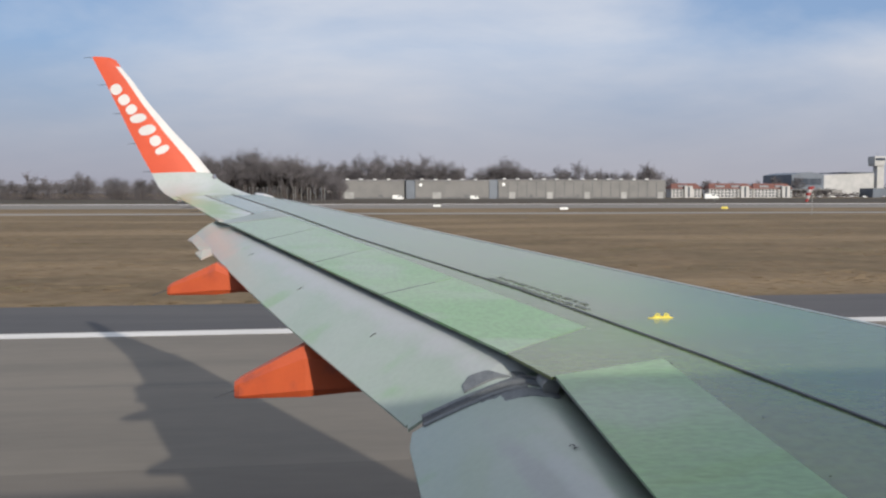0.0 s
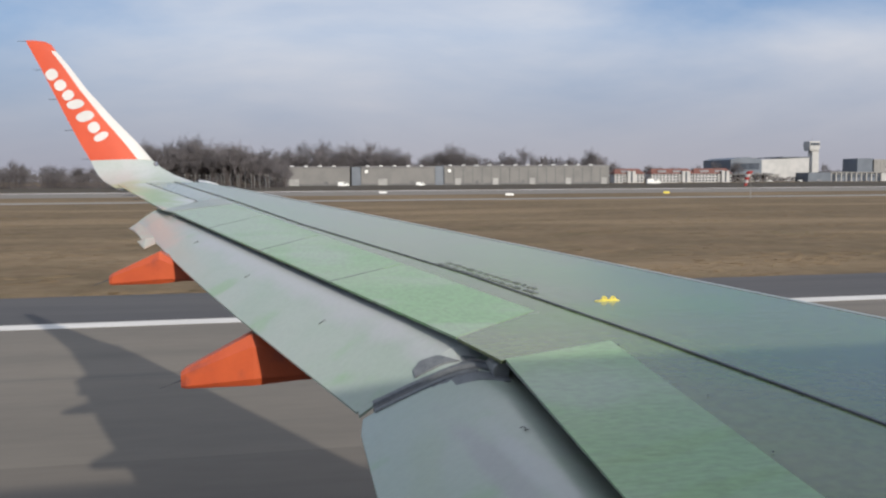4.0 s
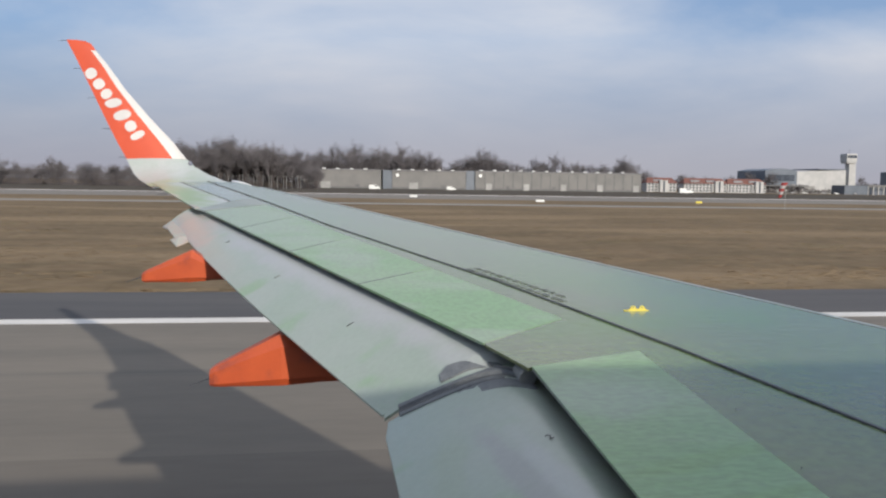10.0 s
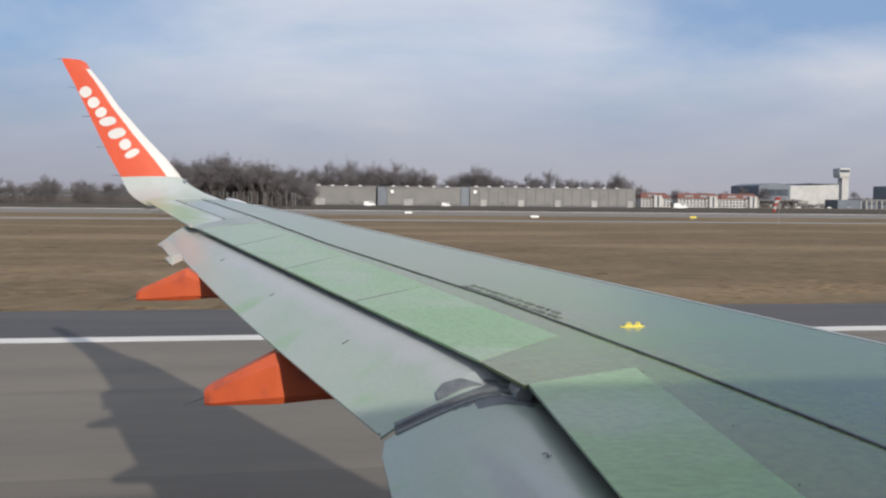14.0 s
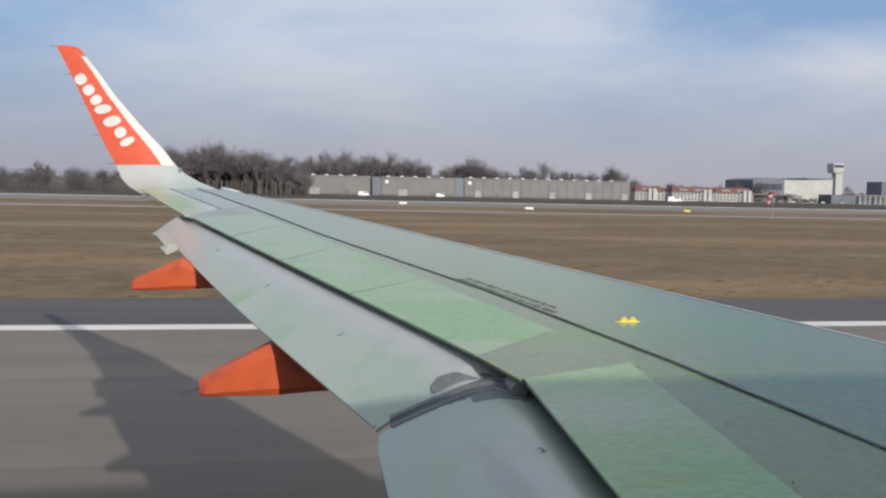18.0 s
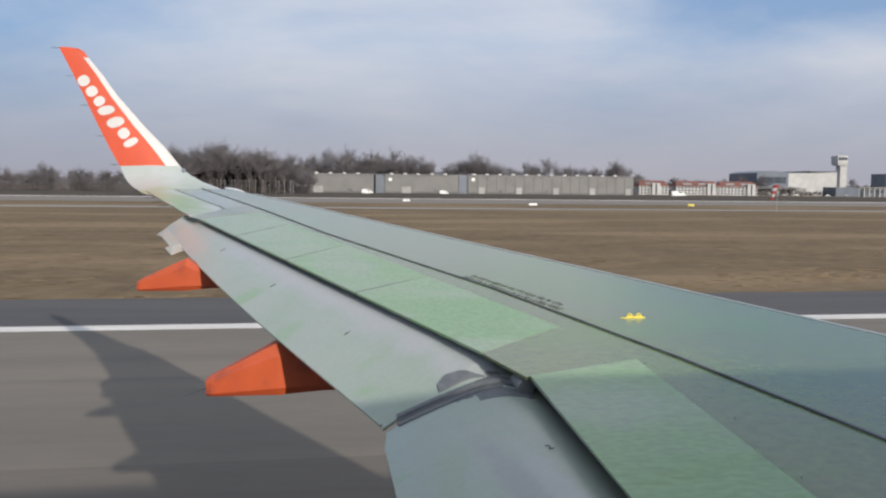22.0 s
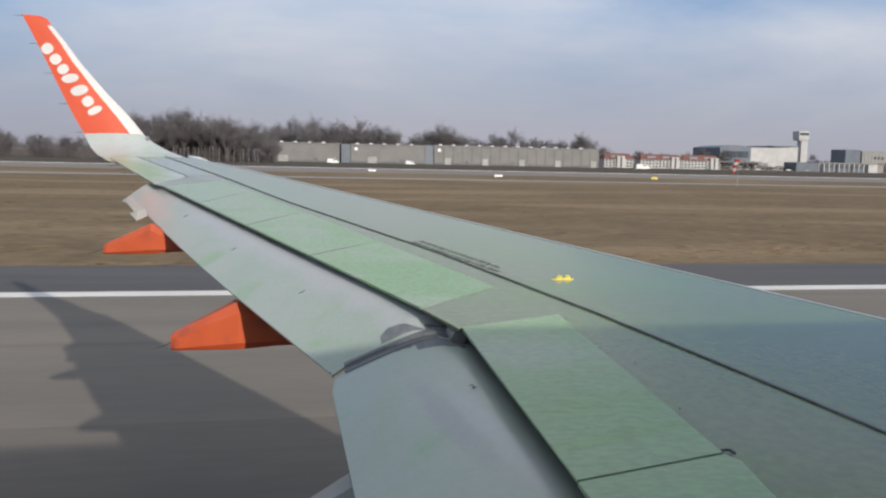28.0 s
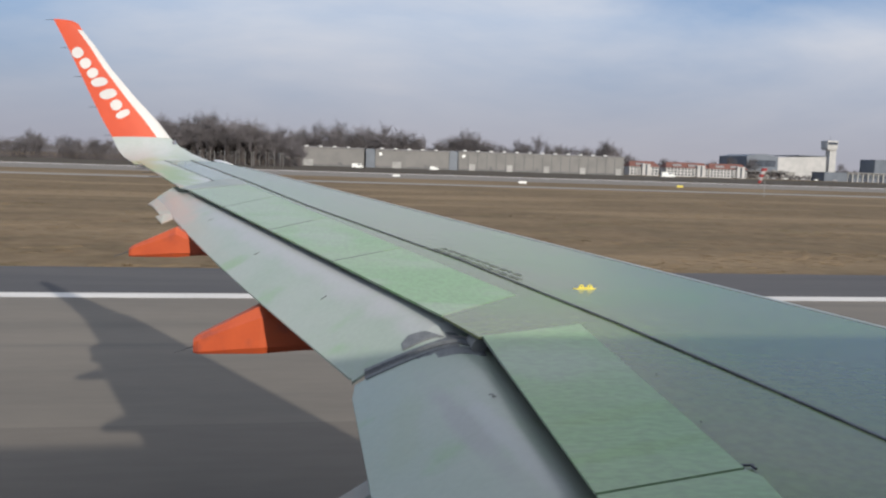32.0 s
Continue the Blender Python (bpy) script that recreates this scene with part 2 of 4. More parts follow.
ORANGE = material("orange_paint", (0.47, 0.084, 0.026), (0.40, 0.068, 0.023), size=0.4, rough=0.4, c=(0.25, 0.055, 0.034), c_size=0.22, c_lo=0.54, c_hi=0.76, fine=0.08)
RED = material("tip_orange", (0.55, 0.072, 0.024), (0.50, 0.063, 0.021), size=0.5, rough=0.5)
WHITE = material("white_paint", (0.74, 0.74, 0.72), (0.66, 0.68, 0.66), size=0.5, rough=0.3)
TIPWHITE = material("cream_white_paint", (0.585, 0.560, 0.535), (0.53, 0.515, 0.50), size=0.4, rough=0.35, fine=0.06, fine_size=20)
BLEND = material("tip_paint", (0.44, 0.465, 0.455), (0.385, 0.43, 0.40), size=0.5, rough=0.32, fine=0.08, fine_size=20,
                 tint_ovals=((-9.5, 16.15, 20, 0.75, 0.28, (0.28, 0.37, 0.17), 0.75), (-8.6, 16.2, 110, 0.9, 0.3, (0.34, 0.41, 0.32), 0.6)))
SALMON = material("rubbed_paint", (0.45, 0.37, 0.32), (0.42, 0.43, 0.37), size=0.10, rough=0.5)
MARK = material("black_marking", (0.025, 0.027, 0.035), (0.04, 0.042, 0.05), size=0.3, rough=0.5)
WORNLINE = material("worn_black_line", (0.055, 0.059, 0.066), (0.095, 0.100, 0.106), size=0.25, rough=0.5)
INK = material("faded_ink", (0.085, 0.100, 0.098), (0.130, 0.148, 0.142), size=0.1, rough=0.5)
YELLOW = material("yellow_paint", (0.66, 0.56, 0.07), (0.56, 0.46, 0.06), size=0.05, rough=0.4)
FUSE = material("fuselage_white", (0.75, 0.75, 0.75), (0.70, 0.70, 0.71), size=1.0, rough=0.35)
DARK = material("dark_rubber", (0.02, 0.02, 0.02), (0.035, 0.035, 0.035), size=0.3, rough=0.8)
STEEL = material("steel", (0.4, 0.4, 0.42), (0.3, 0.3, 0.32), size=0.3, rough=0.35, metal=0.7)

RUNWAY = material("runway_concrete", (0.186, 0.162, 0.132), (0.144, 0.127, 0.105), scale=(0.07, 1.0, 1), size=3.0, rough=0.85, lo=0.3, hi=0.7,
                  c=(0.118, 0.106, 0.092), c_size=1.6, c_lo=0.55, c_hi=0.82, c_scale=(0.05, 1.0, 1), fine=0.12, fine_size=3, fine_scale=(0.3, 1, 1), bump=0.15, bump_size=9)
LANE = material("rubber_darkened_concrete", (0.150, 0.130, 0.107), (0.117, 0.103, 0.086), scale=(0.07, 1.0, 1), size=3.0, rough=0.85, lo=0.3, hi=0.7,
                c=(0.086, 0.077, 0.067), c_size=1.6, c_lo=0.55, c_hi=0.82, c_scale=(0.05, 1.0, 1), fine=0.12, fine_size=3, fine_scale=(0.3, 1, 1), bump=0.15, bump_size=9)
ASPHALT = material("shoulder_asphalt", (0.065, 0.063, 0.066), (0.085, 0.08, 0.08), scale=(0.12, 1.0, 1), size=2.5, rough=0.9, fine=0.1, fine_size=6, bump=0.2, bump_size=14)
LINE = material("line_paint", (0.71, 0.68, 0.635), (0.60, 0.575, 0.54), scale=(0.15, 1, 1), size=0.6, rough=0.7, fine=0.08, fine_size=9)
TAXI = material("taxiway_concrete", (0.27, 0.255, 0.235), (0.22, 0.21, 0.195), scale=(0.1, 1, 1), size=14.0, rough=0.9, fine=0.08, fine_size=0.6)
TAXID = material("taxiway_asphalt", (0.20, 0.178, 0.152), (0.17, 0.15, 0.13), scale=(0.1, 1, 1), size=14.0, rough=0.9, fine=0.08, fine_size=0.6)
GRASS = material("winter_grass", (0.210, 0.149, 0.092), (0.136, 0.104, 0.064), scale=(0.8, 1.0, 1), size=4.5, rough=1.0, lo=0.36, hi=0.64, detail=12,
                 c=(0.300, 0.218, 0.135), c_size=17.0, c_lo=0.46, c_hi=0.63, c_scale=(0.30, 1, 1), fine=0.46, fine_size=0.8, fine_scale=(1, 1, 1), bump=0.8, bump_size=2.0, spec=0.1)
ROUGH = material("dark_rough_grass", (0.105, 0.088, 0.068), (0.070, 0.061, 0.050), scale=(0.25, 1.0, 1), size=18.0, rough=1.0, fine=0.4, fine_size=0.5, spec=0.1)
TRUNK = material("bark_grey_brown", (0.11, 0.095, 0.09), (0.075, 0.066, 0.063), size=1.2, rough=1.0, spec=0.1, rnd=0.2)
# Distance haze is put into the twig and scrub greys: paler, bluer.
TWIG = material("bare_twigs", (0.165, 0.152, 0.157), (0.122, 0.113, 0.118), size=9.0, rough=1.0, spec=0.1, rnd=0.25)
SCRUB = material("scrub_twigs", (0.125, 0.113, 0.115), (0.098, 0.089, 0.092), size=12.0, rough=1.0, spec=0.1)
FARWOOD = material("far_wood", (0.16, 0.155, 0.165), (0.12, 0.12, 0.13), size=40.0, rough=1.0, spec=0.1)
CLAD = material("hangar_cladding", (0.162, 0.158, 0.152), (0.138, 0.136, 0.132), size=9.0, rough=0.6, fine=0.05, fine_size=1, rnd=0.05)
CLADB = material("blue_grey_cladding", (0.105, 0.125, 0.155), (0.088, 0.106, 0.132), size=8.0, rough=0.45, rnd=0.05)
ROOF = material("roof_sheet", (0.22, 0.22, 0.23), (0.17, 0.17, 0.18), size=8.0, rough=0.6)
DOORM = material("door_sheet", (0.29, 0.29, 0.28), (0.24, 0.24, 0.235), size=5.0, rough=0.5, rnd=0.12)
GAPM = material("joint_dark", (0.10, 0.10, 0.105), (0.13, 0.13, 0.13), size=4.0, rough=0.8)
PLASTER = material("white_plaster", (0.43, 0.425, 0.415), (0.37, 0.37, 0.365), size=6.0, rough=0.8)
TILES = material("red_roof_tiles", (0.185, 0.078, 0.06), (0.14, 0.062, 0.05), size=4.0, rough=0.8, fine=0.12, fine_size=2)
GLASS = material("dark_window_glass", (0.045, 0.055, 0.07), (0.07, 0.08, 0.10), size=4.0, rough=0.12)
CONCR = material("facade_concrete", (0.24, 0.234, 0.224), (0.205, 0.20, 0.192), size=7.0, rough=0.8, rnd=0.05)
FIRE = material("fire_engine_red", (0.55, 0.03, 0.025), (0.48, 0.03, 0.02), size=1.0, rough=0.35)
SOCKRED = material("faded_red_cloth", (0.30, 0.035, 0.035), (0.24, 0.03, 0.03), size=0.3, rough=0.9)
LAMPW = material("lamp_glass", (0.8, 0.8, 0.78), (0.7, 0.7, 0.7), size=0.1, rough=0.2)

# ---- mesh helpers ----


class Shape:
    """Vertices and faces that become one mesh."""

    def __init__(self):
        self.v, self.f = [], []

    def add(self, verts, faces):
        k = len(self.v)
        self.v += [tuple(p) for p in verts]
        self.f += [tuple(i + k for i in q) for q in faces]
        return self

    def box(self, x0, x1, y0, y1, z0, z1):
        return self.add([(x, y, z) for z in (z0, z1) for y in (y0, y1) for x in (x0, x1)],
                        [(0, 2, 3, 1), (4, 5, 7, 6), (0, 1, 5, 4), (2, 6, 7, 3), (0, 4, 6, 2), (1, 3, 7, 5)])

    def loft(self, loops, caps=True, ring=True):
        n = len(loops[0])
        verts = [p for lp in loops for p in lp]
        faces = []
        for a in range(len(loops) - 1):
            for b in range(n if ring else n - 1):
                c = (b + 1) % n
                faces.append((a * n + b, a * n + c, (a + 1) * n + c, (a + 1) * n + b))
        if caps and ring:
            faces += [tuple(range(n))[::-1], tuple((len(loops) - 1) * n + i for i in range(n))]
        return self.add(verts, faces)

    def prism(self, top, depth):
        """A plate: its upper outline and a thickness downward."""
        n = len(top)
        low = [(x, y, z - depth) for x, y, z in top]
        return self.add(list(top) + low, [tuple(range(n)), tuple(range(2 * n - 1, n - 1, -1))] +
                        [(i, i + n, (i + 1) % n + n, (i + 1) % n) for i in range(n)])

    def rod(self, p0, p1, r0, r1, sides=6, caps=True):
        a, b = Vector(p0), Vector(p1)
        d = (b - a).normalized()
        s = d.cross(Vector((0, 0, 1)) if abs(d.z) < 0.9 else Vector((1, 0, 0))).normalized()
        u = d.cross(s)
        lp = [[c + (s * math.cos(k) + u * math.sin(k)) * r for k in [2 * math.pi * i / sides for i in range(sides)]]
              for c, r in ((a, r0), (b, r1))]
        return self.loft(lp, caps)


def part(name, shape, mat, parent, label="", smooth=False, bevel=0.0):
    """One mesh object under a thing or a part. The shape is in the thing's own frame."""
    me = bpy.data.meshes.new(name)
    me.from_pydata(shape.v, [], shape.f)
    me.materials.append(mat)
    bm = bmesh.new()
    bm.from_mesh(me)
    bmesh.ops.recalc_face_normals(bm, faces=bm.faces)
    if smooth:
        for e in bm.edges:
            e.smooth = len(e.link_faces) == 2 and e.calc_face_angle(0.0) < 0.7
    if bevel:
        bmesh.ops.bevel(bm, geom=bm.edges, offset=bevel, segments=2, affect="EDGES", clamp_overlap=True)
    bm.to_mesh(me)
    bm.free()
    if smooth:
        for p in me.polygons:
            p.use_smooth = True
    ob = new(name, me)
    if parent is not None:
        ob.parent = parent
    return tagged(ob, label)


def thing(name, at, label, category, group="", kind=""):
    e = new(name)
    e.location = at
    e.empty_display_size = 0.5
    return tagged(e, label, category, group, kind)


def sheet(name, shape, mat, label, category):
    return tagged(part(name, shape, mat, None), label, category, "", "structure")


# ---- ground ----
g = Shape()
g.add([(-4500, -2500, 0), (4500, -2500, 0), (4500, 4500, 0), (-4500, 4500, 0)], [(0, 1, 2, 3)])
sheet("ground", g, GRASS, "dry brown winter grass on a flat airfield", "grass")
sheet("runway", Shape().box(-900, 900, -33.0, 34.6, -0.3, 0.02), RUNWAY, "wide grey concrete runway with worn streaks", "runway")
sheet("runway_lane", Shape().box(-900, 900, -17.7, 17.7, -0.2, 0.0235), LANE, "darker middle lane of the runway, worn by tyres", "runway")
sheet("runway_shoulder", Shape().box(-900, 900, 34.6, 42.35, -0.3, 0.016), ASPHALT, "dark asphalt shoulder beside the runway", "shoulder")
sheet("runway_edge_line", Shape().box(-900, 900, 33.42, 34.5, 0.0, 0.026), LINE, "white painted edge line along the runway", "line")
for x0 in (-430, -270, -205):
    for y0 in (12.2, 17.0):
        sheet("touchdown_mark", Shape().box(x0, x0 + 22.5, y0, y0 + 3.2, 0.0, 0.026), LINE, "broad white touchdown bar painted on the runway", "marking")
for k in range(5):
    sheet("threshold_stripe", Shape().box(-600, -570, 9.0 + k * 3.6, 10.8 + k * 3.6, 0.0, 0.026), LINE, "white threshold stripe painted on the runway", "marking")
# the taxiway by which the runway is entered, with its curved yellow line
sheet("taxiway_entry", Shape().box(-640, -500, 34.6, 206.9, -0.3, 0.032), TAXI, "pale concrete taxiway that meets the runway", "taxiway")
bend = [(-566 + 60 * (1 - math.cos(a)), 12 + 60 * math.sin(a)) for a in [radians(3 * k) for k in range(31)]]
for off, half, mat, lift, lab in ((0.0, 0.32, MARK, 0.036, "dark border under the taxi line"), (0.0, 0.16, YELLOW, 0.040, "curved yellow taxi line")):
    line = Shape()
    for (xa, ya), (xb, yb) in zip(bend, bend[1:]):
        n = Vector((yb - ya, xa - xb, 0)).normalized() * half
        line.prism([(xa - n.x, ya - n.y, lift), (xb - n.x, yb - n.y, lift), (xb + n.x, yb + n.y, lift), (xa + n.x, ya + n.y, lift)], 0.03)
    sheet("taxi_line", line, mat, lab, "line")
sheet("taxiway_1", Shape().box(-1500, 1500, 207, 219, -0.3, 0.03), TAXI, "narrow pale concrete service road across the grass", "taxiway")
sheet("taxiway_2", Shape().box(-1500, 1500, 280, 385, -0.3, 0.03), TAXID, "wide grey asphalt taxiway before the buildings", "taxiway")
sheet("taxiway_edge", Shape().box(-1500, 1500, 372, 384, -0.2, 0.036), LINE, "pale edge of the wide taxiway", "taxiway")
sheet("rough_ground", Shape().box(-1500, 1500, 400, 740, -0.3, 0.03), ROUGH, "dark rough grass and tarmac before the buildings", "ground")

# ---- the airliner: wing, tip, flaps, fuselage ----
A, B = 3.13, 0.095                       # height of the wing's upper side: A + B * y


def top(y):
    return A + B * y


def lead(y):
    return 0.55 - 0.527 * y


def lip(y):
    """Rear edge of the fixed wing and spoilers."""
    return -5.85 - 0.382 * (y - 6.25) if y > 6.25 else -5.73 - 0.27 * max(0.0, y - 5.8)


plane = thing("airliner", (-6.0, 0.0, 0.0), "airliner with pale green fluid-streaked wing and orange tip on the runway", "airplane")
O = Vector((-6.0, 0.0, -0.5))


def W(x, y, z):
    return (x - O.x, y - O.y, z - O.z)


# wing box, with rounded nose and closed rear face
loops = []
for y in (1.9, 3.0, 4.2, 5.8, 6.3, 8.0, 10.0, 12.3, 12.45, 14.0, 15.6, 16.2):
    le, z = lead(y), top(y)
    te = lip(y) + 0.42 if y < 12.4 else -8.02 - 0.40 * (y - 13.46)
    th = 0.62 - 0.026 * y
    c = le - te
    loops.append([W(x, y, h) for x, h in (
        (te, z - 0.012), (te + 0.35 * c, z + 0.0), (te + 0.75 * c, z), (te + 0.90 * c, z), (le - 0.10, z), (le - 0.08, z - 0.05),
        (le - 0.05, z - 0.13), (le - 0.08, z - 0.22), (te + 0.93 * c, z - 0.30), (te + 0.7 * c, z - th * 0.9), (te + 0.35 * c, z - th), (te, z - 0.20))])
wing = part("wing", Shape().loft(loops), SKIN, plane, "grey wing upper side with a thin green fluid film")
part("cove", Shape().loft([[W(lip(y) + 0.424, y, top(y) - 0.016), W(lip(y) + 0.405, y, top(y) - 0.018), W(lip(y) + 0.40, y, top(y) - 0.24), W(lip(y) + 0.424, y, top(y) - 0.24)]
                           for y in (2.0, 4.0, 5.8, 6.26, 9.0, 12.35)]), COVE, wing, "dark gap under the spoilers")
# nose strip (slat) with a thin gap behind it
sl = []
for y in (2.0, 4.0, 6.0, 8.0, 10.0, 12.0, 14.0, 15.5):
    le, z = lead(y), top(y)
    sl.append([W(le - 0.09, y, z + 0.002), W(le - 0.05, y, z + 0.002), W(le + 0.0, y, z - 0.006), W(le + 0.03, y, z - 0.03), W(le + 0.035, y, z - 0.09), W(le - 0.02, y, z - 0.2), W(le - 0.09, y, z - 0.03)])
part("slat", Shape().loft(sl), SLAT, wing, "pale painted leading edge slat")
part("slat_gap", Shape().loft([[W(lead(y) - 0.096, y, top(y) + 0.0025), W(lead(y) - 0.091, y, top(y) + 0.0025), W(lead(y) - 0.091, y, top(y) - 0.02), W(lead(y) - 0.096, y, top(y) - 0.02)]
                               for y in (2.0, 8.0, 15.5)]), SEAL, wing)


def plate(name, pts, mat, parent, thick=0.018, lift=0.008, label="", bevel=0.0):
    return part(name, Shape().prism([W(x, y, top(y) + lift) for x, y in pts], thick), mat, parent, label, bevel=bevel)


# spoilers: four outboard, one inboard
back, front = [6.29, 8.03, 9.51, 10.98, 12.38], [6.87, 8.67, 10.38, 12.0, 13.1]


def fore(y):
    return -5.18 - 0.367 * (y - 6.84)


plate("spoiler_bay", [(lip(6.27) + 0.02, 6.27), (lip(12.4) + 0.02, 12.40), (fore(13.12) + 0.004, 13.12), (fore(6.84) + 0.004, 6.83)], COVE, wing, thick=0.015, lift=0.003)
plate("spoiler_bay", [(-5.69, 3.66), (-5.69, 5.80), (-4.952, 6.07), (-4.96, 3.85)], COVE, wing, thick=0.015, lift=0.003)
for k in range(4):
    e0, e1 = 0.011, -0.011
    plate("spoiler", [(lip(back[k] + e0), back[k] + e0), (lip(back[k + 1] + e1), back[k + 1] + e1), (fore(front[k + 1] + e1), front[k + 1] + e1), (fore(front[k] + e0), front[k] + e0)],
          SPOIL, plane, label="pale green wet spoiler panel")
for k in (1, 2, 3):
    # rubber strip in the joint between two spoilers
    ya, yb = back[k], back[k] + 0.72 * (front[k] - back[k])
    xa, xb = lip(back[k]), lip(back[k]) + 0.72 * (fore(front[k]) - lip(back[k]))
    plate("spoiler_seal", [(xa, ya - 0.012), (xa, ya + 0.012), (xb, yb + 0.006), (xb, yb - 0.006)], SEAL, wing, thick=0.01, lift=0.0095)
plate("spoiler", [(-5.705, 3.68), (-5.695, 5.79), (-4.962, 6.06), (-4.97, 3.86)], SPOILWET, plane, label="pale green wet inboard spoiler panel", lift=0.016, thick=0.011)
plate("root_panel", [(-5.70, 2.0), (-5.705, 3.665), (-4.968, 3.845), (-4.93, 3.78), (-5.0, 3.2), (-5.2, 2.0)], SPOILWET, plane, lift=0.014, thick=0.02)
plate("rear_panel", [(-5.715, 5.80), (-5.865, 6.28), (-5.195, 6.86), (-4.965, 6.075)], SKIN, plane, lift=0.005)
# aileron
plate("aileron", [(-8.33, 12.60), (-9.42, 15.86), (-8.99, 16.02), (-8.0, 13.50), (-8.045, 13.26)], AILERON, plane, label="pale aileron with a green fluid stain at the rear edge", thick=0.012)
plate("aileron_hinge", [(-9.0, 16.03), (-8.988, 16.05), (-7.972, 13.46), (-7.985, 13.45)], SEALD, plane, thick=0.02, lift=0.014, bevel=0)
plate("end_fairing", [(-8.215, 12.415), (-8.32, 12.56), (-8.04, 13.24), (-7.80, 13.78), (-7.66, 13.80), (-7.48, 13.14)], BAREGREY, plane, lift=0.010, thick=0.012, label="grey fairing strip between spoiler and aileron")
plate("rub_strip", [(-8.345, 12.63), (-8.47, 13.02), (-8.40, 12.98), (-8.29, 12.66)], SALMON, plane, thick=0.02, lift=0.014, label="white panel corner with rubbed salmon paint", bevel=0)

# black walkway line
stripe = [(-8.70, 16.6), (-7.42, 13.33), (-6.67, 11.26), (-5.385, 8.20), (-4.67, 6.14), (-4.27, 4.80), (-4.04, 3.98), (-3.74, 2.9), (-3.5, 2.05)]
ln = [[W(x - 0.0105, y, top(y) + 0.008), W(x + 0.0105, y, top(y) + 0.008), W(x + 0.0105, y, top(y) - 0.006), W(x - 0.0105, y, top(y) - 0.006)] for x, y in stripe]
part("walkway_line", Shape().loft(ln), WORNLINE, wing, "thin black painted line along the wing")
# warning text beside it: rows of small bars
rr = random.Random(5)
TEXT_ROWS = ((-5.522, 8.665, -5.050, 7.49), (-5.440, 8.708, -4.968, 7.554))
words = Shape()
for row, (xa, ya, xb, yb) in enumerate(TEXT_ROWS):
    u = Vector((xb - xa, yb - ya, 0))
    length = u.length
    u.normalize()
    v = Vector((-u.y, u.x, 0)) * 0.042
    at = 0.0
    while at < length:
        for _ in range(rr.randint(2, 7)):
            w = rr.uniform(0.006, 0.011)
            p = Vector((xa, ya, 0)) + u * at
            lean_ = u * rr.uniform(-0.012, 0.012)
            lo_, hi_ = p - v * rr.uniform(0.4, 0.65) - lean_, p + v * rr.uniform(0.4, 0.65) + lean_
            words.prism([W(q.x, q.y, top(q.y) + 0.006) for q in (lo_, lo_ + u * w, hi_ + u * w, hi_)], 0.004)
            at += w + 0.013
        at += 0.034
tagged(part("warning_text", words, INK, wing, "two rows of small dark writing on the wing"), kind="stuff")
# yellow escape rope bracket: two upright eyes joined by a low web on a foot plate
hook = Shape()
HX, HY = -4.555, 7.12
for cx in (-0.034, 0.034):
    eye = [(cx + 0.019 * math.cos(a), 0.019 + 0.016 * math.sin(a)) for a in [i * math.pi / 6 for i in range(12)]]
    core = [(cx + 0.008 * math.cos(a), 0.021 + 0.007 * math.sin(a)) for a in [i * math.pi / 6 for i in range(12)]]
    hook.loft([[W(HX + x, HY + d, top(HY) + h) for x, h in ring] for ring, d in ((eye, -0.006), (eye, 0.006), (core, 0.006), (core, -0.006), (eye, -0.006))], caps=False)
web = [(-0.078, 0.002), (-0.066, 0.006), (-0.050, 0.020), (-0.034, 0.008), (0.0, 0.014), (0.034, 0.008), (0.050, 0.020), (0.068, 0.006), (0.080, 0.002)]
hook.loft([[W(HX + x, HY + d, top(HY) + h) for x, h in web] for d in (-0.005, 0.005)])
hook.loft([[W(HX + x, HY - w, top(HY) - 0.002), W(HX + x, HY + w, top(HY) - 0.002), W(HX + x, HY + w, top(HY) + 0.004), W(HX + x, HY - w, top(HY) + 0.004)] for x, w in ((-0.105, 0.006), (-0.085, 0.015), (0.075, 0.015), (0.085, 0.006))])
part("escape_hook", hook, YELLOW, plane, "yellow painted escape rope bracket with two eyes", smooth=False)
for x, y, r in ((-4.93, 6.02, 0.006), (-4.9, 4.4, 0.003), (-4.83, 5.1, 0.003)):
    part("rivet", Shape().rod(W(x, y, top(y) - 0.002), W(x, y, top(y) + 0.003), r, r * 0.9, 8), MARK, wing)
# small black bracket mark
br = Shape()
for x0, x1, y0, y1 in ((-4.968, -4.905, 3.896, 3.906), (-4.918, -4.905, 3.862, 3.895), (-4.968, -4.957, 3.880, 3.895)):
    br.prism([W(x0, y0, top(y0) + 0.01), W(x1, y0, top(y0) + 0.01), W(x1, y1, top(y1) + 0.01), W(x0, y1, top(y1) + 0.01)], 0.008)
part("bracket_mark", br, MARK, wing)

# flaps


def flap_z(x, y, xf, xt, d0, d1):
    """Upper side of a flap: cambered, with a nose that dips into the slot under the spoiler edge."""
    s = (xf - x) / (xf - xt)
    dip = (1.0 if y > 6.3 else 1.5) * max(0.0, x - xf + 0.26) ** 2
    return top(y) - (d0 + (d1 - d0) * s) + 0.03 * math.sin(math.pi * min(1, max(0, s))) + (0.054 + 0.032 * max(0.0, 1 - abs(y - 6.3) / 2.4)) * max(0.0, 1 - s / 0.5) * min(1.0, max(0.0, (y - 6.2) / 0.25)) - dip


